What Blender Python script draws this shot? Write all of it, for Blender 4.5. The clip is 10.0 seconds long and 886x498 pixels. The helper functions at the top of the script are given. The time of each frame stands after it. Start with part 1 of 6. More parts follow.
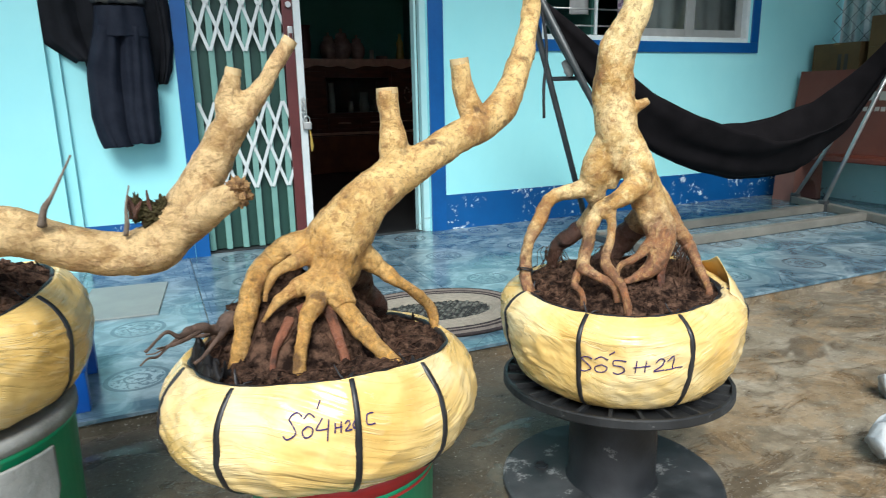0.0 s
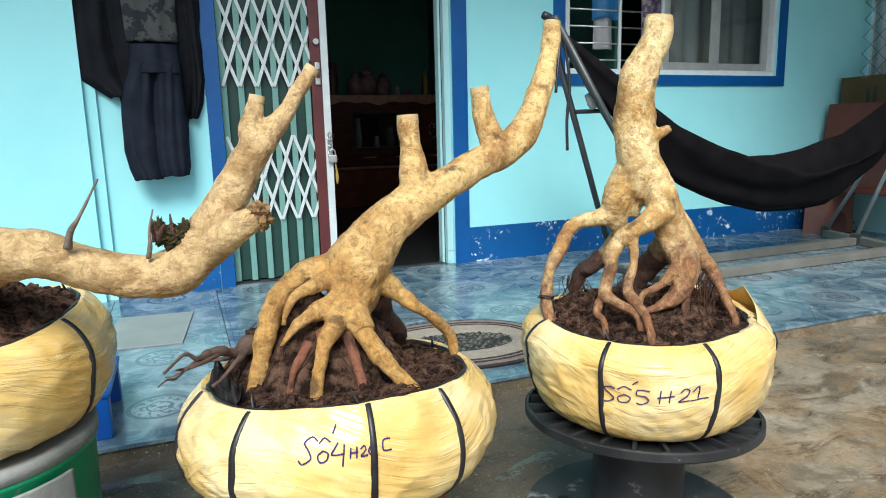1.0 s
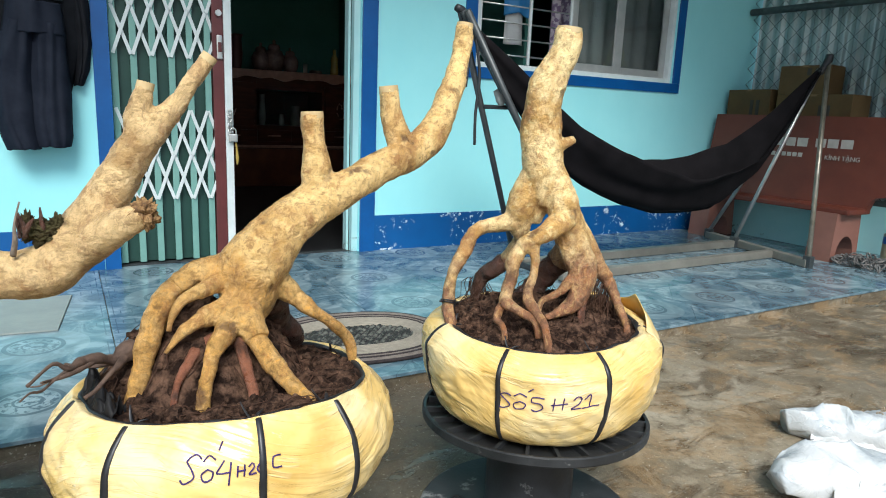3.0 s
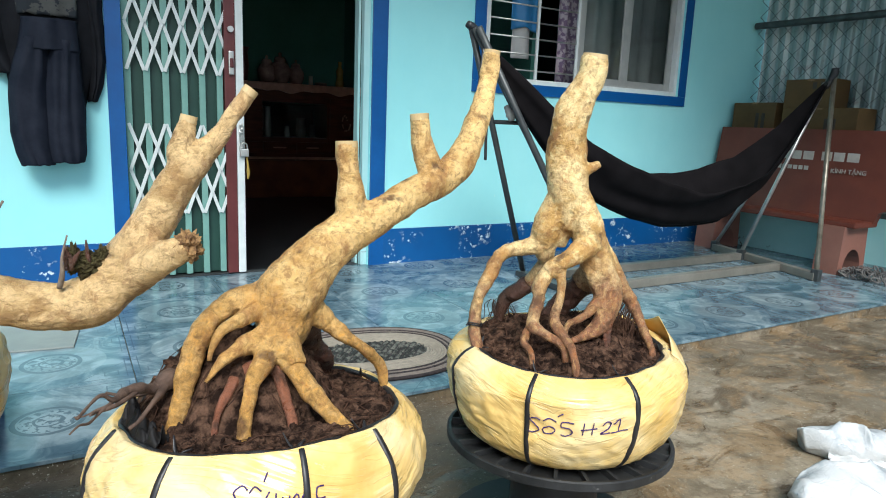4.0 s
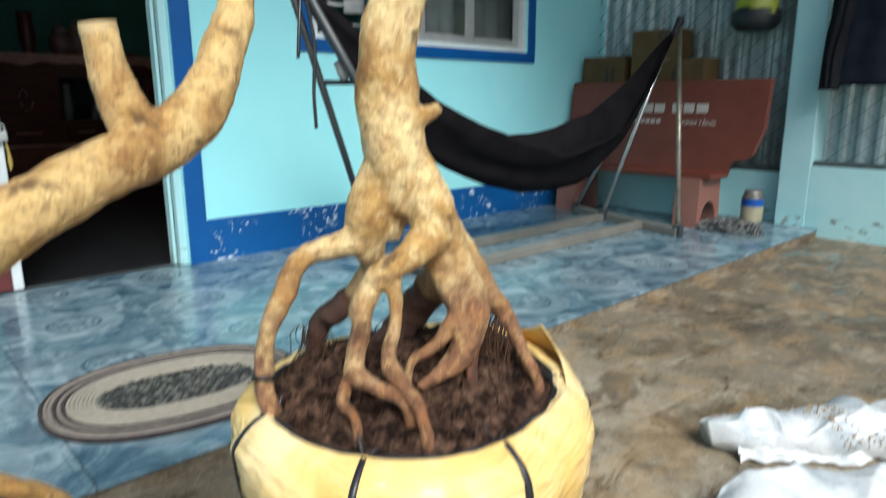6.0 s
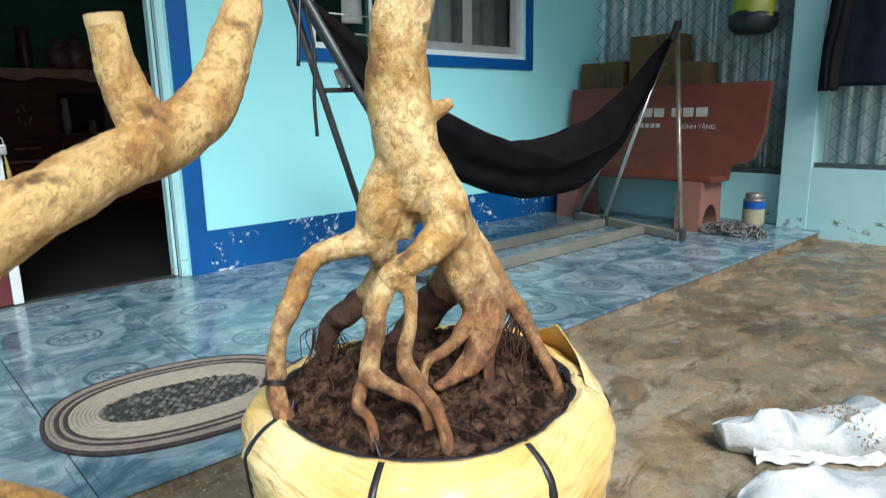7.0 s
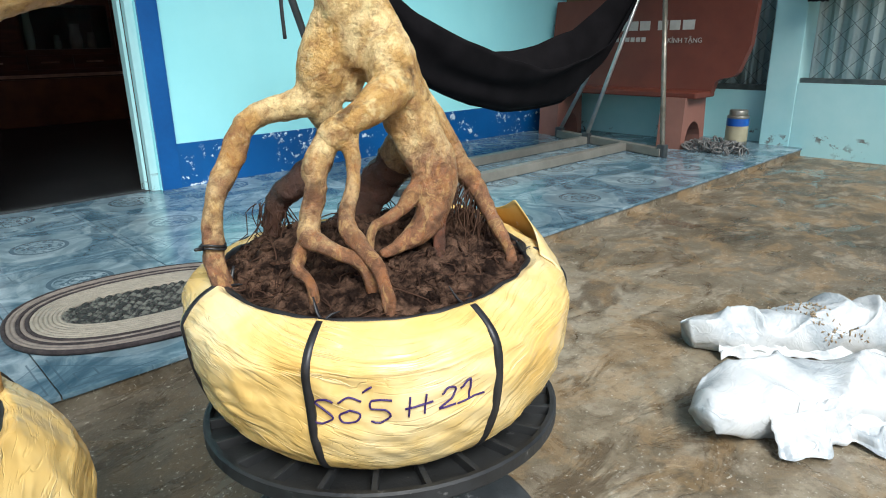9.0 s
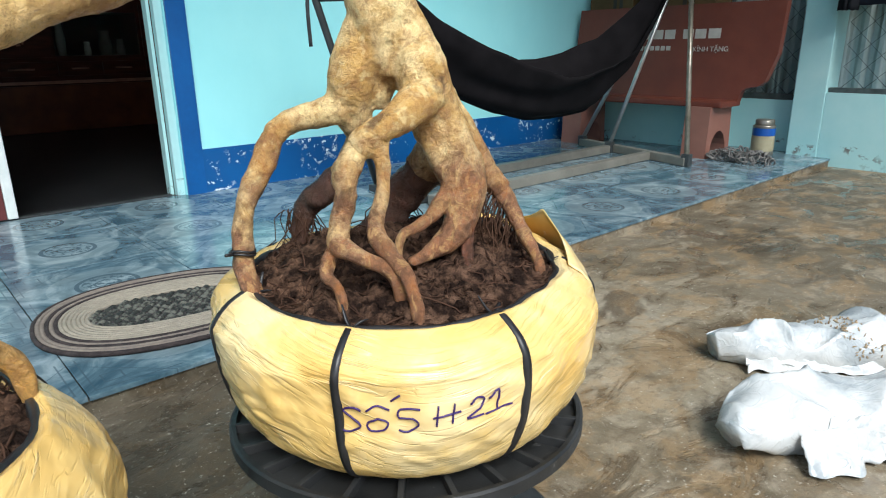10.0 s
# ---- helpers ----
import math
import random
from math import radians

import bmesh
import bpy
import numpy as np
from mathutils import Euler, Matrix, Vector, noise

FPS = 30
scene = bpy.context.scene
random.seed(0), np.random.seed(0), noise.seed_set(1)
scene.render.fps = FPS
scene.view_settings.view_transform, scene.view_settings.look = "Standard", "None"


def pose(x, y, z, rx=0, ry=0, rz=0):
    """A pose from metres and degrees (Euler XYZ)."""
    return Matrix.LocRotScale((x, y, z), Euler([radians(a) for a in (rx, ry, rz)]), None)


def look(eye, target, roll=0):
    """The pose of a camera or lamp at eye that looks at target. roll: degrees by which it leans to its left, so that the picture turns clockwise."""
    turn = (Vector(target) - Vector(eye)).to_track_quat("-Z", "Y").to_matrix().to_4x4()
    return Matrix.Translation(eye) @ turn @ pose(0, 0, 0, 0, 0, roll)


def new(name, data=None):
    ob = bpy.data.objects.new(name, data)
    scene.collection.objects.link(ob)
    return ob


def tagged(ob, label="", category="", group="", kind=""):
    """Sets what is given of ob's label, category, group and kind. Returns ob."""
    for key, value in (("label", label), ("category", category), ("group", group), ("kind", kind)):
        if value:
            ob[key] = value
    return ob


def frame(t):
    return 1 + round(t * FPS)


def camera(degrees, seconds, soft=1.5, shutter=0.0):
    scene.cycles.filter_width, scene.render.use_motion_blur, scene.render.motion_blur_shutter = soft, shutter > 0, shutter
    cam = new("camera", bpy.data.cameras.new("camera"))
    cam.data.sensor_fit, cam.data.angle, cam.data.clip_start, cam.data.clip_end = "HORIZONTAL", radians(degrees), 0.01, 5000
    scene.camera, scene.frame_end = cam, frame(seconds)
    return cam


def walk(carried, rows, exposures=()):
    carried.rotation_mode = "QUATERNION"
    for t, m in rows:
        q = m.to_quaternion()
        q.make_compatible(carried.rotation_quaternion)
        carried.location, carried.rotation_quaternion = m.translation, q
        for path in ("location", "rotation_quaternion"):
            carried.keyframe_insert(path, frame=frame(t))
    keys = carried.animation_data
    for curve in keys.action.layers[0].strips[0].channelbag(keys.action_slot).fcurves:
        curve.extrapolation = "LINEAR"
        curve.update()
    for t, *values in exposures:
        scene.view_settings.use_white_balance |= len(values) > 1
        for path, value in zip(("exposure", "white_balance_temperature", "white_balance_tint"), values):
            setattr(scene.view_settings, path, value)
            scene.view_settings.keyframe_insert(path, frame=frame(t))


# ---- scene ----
cam = camera(68.4, 10.0, soft=1.0, shutter=0.4)
PATH = [
    (0, (-0.709, -2.1, 0.672), (0.079, -0.319, 0.215), -1.2),
    (0.5, (-0.703, -2.081, 0.661), (0.165, -0.333, 0.224), 0.8),
    (1, (-0.702, -2.103, 0.659), (0.026, -0.273, 0.308), -1.4),
    (1.5, (-0.697, -2.1, 0.674), (0.095, -0.304, 0.29), 0.6),
    (2, (-0.698, -2.115, 0.689), (0.219, -0.371, 0.349), 0.4),
    (2.5, (-0.693, -2.109, 0.685), (0.271, -0.398, 0.308), 1.7),
    (3.8, (-0.69, -2.045, 0.698), (0.311, -0.362, 0.291), 2.5),
    (4, (-0.732, -2.063, 0.711), (0.257, -0.366, 0.337), 2.4),
    (4.3, (-0.71, -1.945, 0.688), (0.33, -0.32, 0.159), 3.4),
    (4.5, (-0.661, -1.839, 0.726), (0.556, -0.389, 0.081), 6.6),
    (4.6, (-0.623, -1.791, 0.754), (0.631, -0.425, 0.005), 6.1),
    (4.8, (-0.519, -1.743, 0.777), (0.737, -0.457, -0.101), 4.7),
    (5, (-0.441, -1.721, 0.686), (0.822, -0.385, -0.101), 2.9),
    (5.2, (-0.427, -1.728, 0.59), (0.903, -0.386, -0.066), 1.8),
    (5.5, (-0.413, -1.752, 0.548), (0.861, -0.356, -0.106), 0.2),
    (5.8, (-0.437, -1.777, 0.612), (0.823, -0.334, 0.036), -0.1),
    (6, (-0.438, -1.777, 0.664), (0.872, -0.331, 0.223), -0.2),
    (6.2, (-0.442, -1.771, 0.678), (0.918, -0.341, 0.347), -0.3),
    (7.3, (-0.441, -1.754, 0.621), (0.851, -0.311, 0.124), -0.8),
    (7.5, (-0.442, -1.753, 0.599), (0.833, -0.32, 0.03), -0.3),
    (7.8, (-0.436, -1.753, 0.568), (0.821, -0.332, -0.066), -0.6),
    (8, (-0.429, -1.752, 0.565), (0.832, -0.345, -0.091), -0.2),
    (8.5, (-0.407, -1.76, 0.565), (0.883, -0.36, -0.048), -1.0),
    (9, (-0.402, -1.769, 0.572), (0.906, -0.387, -0.042), -0.9),
    (9.5, (-0.407, -1.768, 0.568), (0.9, -0.372, -0.019), 0.4),
    (10, (-0.407, -1.761, 0.573), (0.863, -0.334, -0.02), -0.7),
]
EXPOSURES = [(0.0, 0.52, 6120, 6), (10.0, 0.52, 6120, 6)]
walk(cam, [(t, look(eye, target, roll)) for t, eye, target, roll in PATH], exposures=EXPOSURES)

# ---- world, sun ----
world = bpy.data.worlds.new("world")
scene.world = world
world.use_nodes = True
wn = world.node_tree.nodes
sky = wn.new("ShaderNodeTexSky")
sky.sky_type = "NISHITA"
sky.sun_disc = False
sky.sun_elevation, sky.sun_rotation = radians(48), radians(204)
sky.air_density, sky.dust_density, sky.ozone_density = 1.0, 2.0, 1.0
wn["Background"].inputs["Strength"].default_value = 0.11
world.node_tree.links.new(sky.outputs["Color"], wn["Background"].inputs["Color"])
sun_data = bpy.data.lights.new("sun", "SUN")
sun_data.energy, sun_data.angle, sun_data.color = 3.2, radians(28), (1.0, 0.965, 0.91)
sun = new("sun", sun_data)
sun.matrix_world = look((-2.2, -5.6, 6.8), (0.3, 0.0, 0.3))


# ---- materials ----
def nodes_of(name, rough=0.6, metal=0.0):
    m = bpy.data.materials.new(name)
    m.use_nodes = True
    n = m.node_tree.nodes
    p = n["Principled BSDF"]
    p.inputs["Roughness"].default_value, p.inputs["Metallic"].default_value = rough, metal
    return m, n, m.node_tree.links, p


def tex_coord(n, l, kind="Object", scale=(1, 1, 1)):
    c, g = n.new("ShaderNodeTexCoord"), n.new("ShaderNodeMapping")
    g.inputs["Scale"].default_value = scale
    l.new(c.outputs[kind], g.inputs["Vector"])
    return g.outputs["Vector"]


def noise_of(n, l, vec, scale, detail=6.0, rough=0.6, distort=0.0):
    t = n.new("ShaderNodeTexNoise")
    t.inputs["Scale"].default_value, t.inputs["Detail"].default_value = scale, detail
    t.inputs["Roughness"].default_value, t.inputs["Distortion"].default_value = rough, distort
    l.new(vec, t.inputs["Vector"])
    return t.outputs["Fac"]


def ramp(n, l, fac, stops):
    r = n.new("ShaderNodeValToRGB")
    e = r.color_ramp.elements
    while len(e) < len(stops):
        e.new(0.5)
    for k, (at, c) in zip(e, stops):
        k.position, k.color = at, (*c, 1)
    l.new(fac, r.inputs["Fac"])
    return r.outputs["Color"]


def mixed(n, l, fac, a, b):
    x = n.new("ShaderNodeMix")
    x.data_type = "RGBA"
    for s, v in ((x.inputs[0], fac), (x.inputs[6], a), (x.inputs[7], b)):
        if isinstance(v, (int, float)):
            s.default_value = v
        elif isinstance(v, tuple):
            s.default_value = (*v, 1)
        else:
            l.new(v, s)
    return x.outputs[2]


def calc(n, l, op, a, b=0.0, clamp=False):
    x = n.new("ShaderNodeMath")
    x.operation, x.use_clamp = op, clamp
    for s, v in zip(x.inputs, (a, b)):
        if isinstance(v, (int, float)):
            s.default_value = v
        else:
            l.new(v, s)
    return x.outputs[0]


def bumped(n, l, p, height, strength=0.4, dist=0.004):
    b = n.new("ShaderNodeBump")
    b.inputs["Strength"].default_value, b.inputs["Distance"].default_value = strength, dist
    l.new(height, b.inputs["Height"])
    l.new(b.outputs["Normal"], p.inputs["Normal"])


def surface(name, a, b, scale=8.0, rough=0.6, metal=0.0, grain=60.0, bump=0.25, dist=0.003, stretch=(1, 1, 1),
            stain=None, rough_to=None, lo=0.35, hi=0.65, gloss=0.5):
    """Two tones in large patches, fine grain and relief, and a third tone in stains."""
    m, n, l, p = nodes_of(name, rough, metal)
    p.inputs["Specular IOR Level"].default_value = gloss
    v = tex_coord(n, l, "Object", stretch)
    big, fine = noise_of(n, l, v, scale, 8), noise_of(n, l, v, grain, 6)
    col = ramp(n, l, big, [(lo, a), (hi, b)])
    col = mixed(n, l, calc(n, l, "MULTIPLY", fine, 0.35), col, tuple(c * 0.6 for c in a))
    if stain:
        tone, s, at = stain
        f = ramp(n, l, noise_of(n, l, v, s, 9, 0.7), [(at, (0, 0, 0)), (at + 0.06, (1, 1, 1))])
        col = mixed(n, l, f, col, tone)
    l.new(col, p.inputs["Base Color"])
    if rough_to is not None:
        r = n.new("ShaderNodeMapRange")
        r.inputs["From Min"].default_value, r.inputs["From Max"].default_value = 0.35, 0.65
        r.inputs["To Min"].default_value, r.inputs["To Max"].default_value = rough, rough_to
        l.new(big, r.inputs["Value"])
        l.new(r.outputs["Result"], p.inputs["Roughness"])
    bumped(n, l, p, fine, bump, dist)
    return m


def bark_of(name, light, mid, dark, patch, low=None, spot_at=0.645, fleck=0.52):
    """Peeled bark: cream skin, golden and brown blotches, ring cracks, dark scars; low = (z0, z1, tone): redder skin towards the root tips."""
    m, n, l, p = nodes_of(name, 0.5)
    v = tex_coord(n, l)
    round_ = tex_coord(n, l, "Object", (0.8, 0.8, 1.8))
    a = noise_of(n, l, v, 11, 10, 0.62, 0.5)
    col = ramp(n, l, a, [(0.30, mid), (0.42, patch), (0.52, light), (0.60, tuple(min(1, c * 1.15) for c in light)), (0.68, light), (0.76, patch)])
    d = noise_of(n, l, v, 34, 9, 0.72, 0.8)
    col = mixed(n, l, ramp(n, l, d, [(0.49, (0, 0, 0)), (0.62, (0.75, 0.75, 0.75))]), col, patch)
    b = noise_of(n, l, v, 95, 9, 0.75, 0.6)
    col = mixed(n, l, ramp(n, l, b, [(0.50, (0, 0, 0)), (0.60, (fleck, fleck, fleck))]), col, mid)
    pale = ramp(n, l, noise_of(n, l, v, 70, 6, 0.6, 0.4), [(0.54, (0, 0, 0)), (0.64, (0.5, 0.5, 0.5))])
    col = mixed(n, l, pale, col, tuple(min(0.95, k * 1.12 + 0.03) for k in light))
    e = noise_of(n, l, round_, 120, 4, 0.65, 0.2)
    crack = ramp(n, l, e, [(0.54, (0, 0, 0)), (0.66, (0.30, 0.30, 0.30))])
    col = mixed(n, l, calc(n, l, "MULTIPLY", crack, ramp(n, l, a, [(0.40, (1, 1, 1)), (0.60, (0.25, 0.25, 0.25))])), col, tuple(k * 0.6 for k in mid))
    if low:
        sep = n.new("ShaderNodeSeparateXYZ")
        l.new(v, sep.inputs[0])
        h = calc(n, l, "ADD", sep.outputs["Z"], calc(n, l, "MULTIPLY", calc(n, l, "SUBTRACT", noise_of(n, l, v, 17, 9, 0.75, 0.6), 0.5), 0.42))
        r = n.new("ShaderNodeMapRange")
        r.inputs["From Min"].default_value, r.inputs["From Max"].default_value = low[0], low[1]
        r.inputs["To Min"].default_value, r.inputs["To Max"].default_value = 0.96, 0.0
        l.new(h, r.inputs["Value"])
        red = ramp(n, l, b, [(0.36, tuple(min(1, k * 1.4) for k in low[2])), (0.46, low[2]), (0.56, tuple(k * 0.66 for k in low[2])), (0.66, tuple(k * 0.36 for k in low[2]))])
        red = mixed(n, l, ramp(n, l, d, [(0.50, (0, 0, 0)), (0.62, (0.7, 0.7, 0.7))]), red, tuple(k * 0.52 for k in low[2]))
        peel = ramp(n, l, noise_of(n, l, tex_coord(n, l, "Object", (1.3, 1.3, 0.7)), 58, 8, 0.7, 0.9), [(0.53, (0, 0, 0)), (0.60, (0.45, 0.45, 0.45))])
        red = mixed(n, l, peel, red, (0.68, 0.43, 0.17))
        col = mixed(n, l, r.outputs["Result"], col, red)
    stain = ramp(n, l, noise_of(n, l, tex_coord(n, l, "Object", (1.2, 1.2, 0.8)), 19, 10, 0.78, 1.0), [(0.53, (0, 0, 0)), (0.63, (0.62, 0.62, 0.62))])
    col = mixed(n, l, stain, col, (mid[0] * 1.1, mid[1] * 0.9, mid[2] * 0.7))
    c = noise_of(n, l, v, 24, 4, 0.55, 0.2)
    scar = ramp(n, l, c, [(spot_at, (0, 0, 0)), (spot_at + 0.07, (0.75, 0.75, 0.75))])
    col = mixed(n, l, scar, col, dark)
    l.new(col, p.inputs["Base Color"])
    l.new(ramp(n, l, b, [(0.4, (0.27, 0.27, 0.27)), (0.65, (0.62, 0.62, 0.62))]), p.inputs["Roughness"])
    h = calc(n, l, "ADD", calc(n, l, "MULTIPLY", b, 0.9), calc(n, l, "MULTIPLY", noise_of(n, l, v, 210, 6, 0.7), 0.5))
    h = calc(n, l, "SUBTRACT", calc(n, l, "ADD", h, calc(n, l, "MULTIPLY", d, 1.0)), calc(n, l, "MULTIPLY", calc(n, l, "ADD", scar, crack), 0.5))
    bumped(n, l, p, h, 0.85, 0.006)
    return m


bark = bark_of("bark_tan", (0.92, 0.69, 0.34), (0.33, 0.155, 0.055), (0.085, 0.042, 0.02), (0.62, 0.37, 0.115), (0.40, 0.545, (0.26, 0.11, 0.055)), 0.625, 0.6)
bark_orange = bark_of("bark_orange", (0.82, 0.57, 0.235), (0.30, 0.145, 0.05), (0.09, 0.042, 0.02), (0.57, 0.33, 0.105), (0.40, 0.57, (0.57, 0.31, 0.08)), 0.625, 0.7)
bark_red = bark_of("bark_reddish", (0.26, 0.10, 0.052), (0.12, 0.048, 0.027), (0.04, 0.021, 0.013), (0.20, 0.07, 0.038), None, 0.57)
# own tone of the dark shards; on back roots it paints in shade
bark_dark_shaded = bark_of("bark_dark_shaded", (0.10, 0.046, 0.027), (0.05, 0.026, 0.018), (0.02, 0.013, 0.010), (0.11, 0.042, 0.028), None, 0.57)
bark_grey = bark_of("bark_grey_tan", (0.74, 0.52, 0.25), (0.27, 0.145, 0.062), (0.065, 0.042, 0.025), (0.45, 0.275, 0.105), None, 0.65)
rotten = surface("rotten_mossy_wood", (0.035, 0.024, 0.012), (0.13, 0.115, 0.05), 90, 0.9, grain=200, bump=1.0, dist=0.01, gloss=0.12)
dead_twig = surface("dead_twig_bark", (0.13, 0.10, 0.075), (0.28, 0.225, 0.17), 70, 0.8, grain=200, bump=0.8)
outer_bark = surface("grey_brown_root_bark", (0.055, 0.032, 0.022), (0.16, 0.10, 0.07), 45, 0.8, grain=160, bump=0.9)
torn_wood = surface("torn_wood", (0.16, 0.075, 0.03), (0.55, 0.33, 0.13), 120, 0.8, grain=200, bump=1.0, dist=0.008)
cut_wood = surface("cut_wood", (0.56, 0.40, 0.19), (0.63, 0.48, 0.26), 40, 0.7, grain=160)
soil_mat = surface("soil", (0.024, 0.013, 0.009), (0.21, 0.120, 0.078), 55, 0.95, grain=190, bump=1.0, dist=0.012, lo=0.42, hi=0.62, gloss=0.12)
rootlet_mat = surface("rootlet", (0.045, 0.024, 0.016), (0.10, 0.052, 0.033), 30, 0.8, gloss=0.12)


def wrap_of():
    """Thin glossy film; sparse long creases run round the ball, along the first axis of its map."""
    m, n, l, p = nodes_of("yellow_film", 0.3)
    v = tex_coord(n, l)
    col = ramp(n, l, noise_of(n, l, v, 7, 5), [(0.38, (0.73, 0.465, 0.135)), (0.50, (0.82, 0.575, 0.21)), (0.62, (0.87, 0.69, 0.36))])
    soft = noise_of(n, l, tex_coord(n, l, "UV", (5.0, 4.0, 1)), 1.6, 3, 0.5, 0.6)
    height = calc(n, l, "MULTIPLY", soft, 2.4)
    # crease shade and ridge highlights go into the colour as well as the bump
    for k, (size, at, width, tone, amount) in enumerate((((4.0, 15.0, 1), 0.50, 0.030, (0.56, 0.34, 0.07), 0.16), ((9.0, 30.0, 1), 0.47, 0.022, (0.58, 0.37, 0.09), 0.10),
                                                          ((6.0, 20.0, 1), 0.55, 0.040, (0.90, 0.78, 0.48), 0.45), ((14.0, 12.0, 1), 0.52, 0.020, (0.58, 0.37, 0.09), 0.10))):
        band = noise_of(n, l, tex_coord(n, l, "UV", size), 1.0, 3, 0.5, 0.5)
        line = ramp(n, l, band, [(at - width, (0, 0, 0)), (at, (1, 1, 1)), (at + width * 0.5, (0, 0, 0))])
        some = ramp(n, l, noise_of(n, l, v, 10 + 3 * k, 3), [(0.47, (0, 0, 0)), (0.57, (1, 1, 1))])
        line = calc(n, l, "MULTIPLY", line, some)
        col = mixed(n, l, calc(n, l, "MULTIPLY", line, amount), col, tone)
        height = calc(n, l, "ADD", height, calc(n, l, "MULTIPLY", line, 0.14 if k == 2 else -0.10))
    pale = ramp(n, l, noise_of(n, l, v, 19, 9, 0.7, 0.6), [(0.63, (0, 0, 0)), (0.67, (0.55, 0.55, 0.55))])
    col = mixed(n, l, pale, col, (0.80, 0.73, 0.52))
    l.new(col, p.inputs["Base Color"])
    l.new(ramp(n, l, soft, [(0.35, (0.20, 0.20, 0.20)), (0.7, (0.34, 0.34, 0.34))]), p.inputs["Roughness"])
    bumped(n, l, p, height, 0.85, 0.005)
    return m


film = wrap_of()
strap_mat = surface("black_strap", (0.012, 0.012, 0.014), (0.03, 0.03, 0.032), 40, 0.4)
ink = surface("violet_marker_ink", (0.03, 0.012, 0.10), (0.05, 0.02, 0.16), 30, 0.5)
black_plastic = surface("black_plastic", (0.010, 0.0112, 0.0135), (0.027, 0.029, 0.033), 14, 0.36, rough_to=0.6, stain=((0.14, 0.14, 0.135), 22, 0.66))
worn_black = surface("worn_black_plastic", (0.012, 0.013, 0.014), (0.032, 0.034, 0.036), 14, 0.4, rough_to=0.65, stain=((0.13, 0.13, 0.128), 45, 0.62))
dusty_black = surface("dusty_black_plastic", (0.022, 0.024, 0.026), (0.070, 0.074, 0.077), 12, 0.4, rough_to=0.7, stain=((0.26, 0.26, 0.255), 16, 0.565))


def paint_of(name, a, b, chip, chip_scale=30, chip_at=0.64, rough=0.5, low=None):
    """Wall paint; chips of a second tone, kept below a height where low is given."""
    m, n, l, p = nodes_of(name, rough)
    v = tex_coord(n, l)
    col = ramp(n, l, noise_of(n, l, v, 2.2, 6), [(0.35, a), (0.65, b)])
    col = mixed(n, l, calc(n, l, "MULTIPLY", noise_of(n, l, tex_coord(n, l, "Object", (1, 1, 0.3)), 9, 8, 0.7), 0.16), col, tuple(c * 0.7 for c in a))
    f = ramp(n, l, noise_of(n, l, v, chip_scale, 8, 0.68), [(chip_at, (0, 0, 0)), (chip_at + 0.02, (1, 1, 1))])
    area = ramp(n, l, noise_of(n, l, v, 5, 3), [(0.5, (0, 0, 0)), (0.58, (1, 1, 1))])
    f = calc(n, l, "MULTIPLY", f, area)
    if low is not None:
        sep = n.new("ShaderNodeSeparateXYZ")
        l.new(tex_coord(n, l), sep.inputs[0])
        f = calc(n, l, "MULTIPLY", f, calc(n, l, "LESS_THAN", sep.outputs["Z"], low))
    l.new(mixed(n, l, f, col, chip), p.inputs["Base Color"])
    h = calc(n, l, "SUBTRACT", calc(n, l, "MULTIPLY", noise_of(n, l, v, 140, 5), 0.4), f)
    bumped(n, l, p, h, 0.25, 0.003)
    return m


wall_paint = paint_of("turquoise_wall_paint", (0.33, 0.76, 0.80), (0.37, 0.80, 0.83), (0.5, 0.78, 0.78), 40, 0.7)
old_paint = paint_of("weathered_turquoise_paint", (0.33, 0.60, 0.62), (0.45, 0.68, 0.68), (0.15, 0.16, 0.15), 26, 0.55, 0.6, 0.07)
blue_paint = paint_of("blue_paint", (0.002, 0.072, 0.25), (0.003, 0.095, 0.31), (0.60, 0.70, 0.76), 34, 0.57, 0.42)
blue_trim = surface("blue_trim_paint", (0.002, 0.075, 0.27), (0.003, 0.098, 0.34), 6, 0.4)
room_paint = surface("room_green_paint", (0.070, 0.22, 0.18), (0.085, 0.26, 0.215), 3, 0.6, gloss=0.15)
white_ceiling = surface("ceiling_sheet", (0.55, 0.57, 0.57), (0.62, 0.63, 0.62), 3, 0.6)


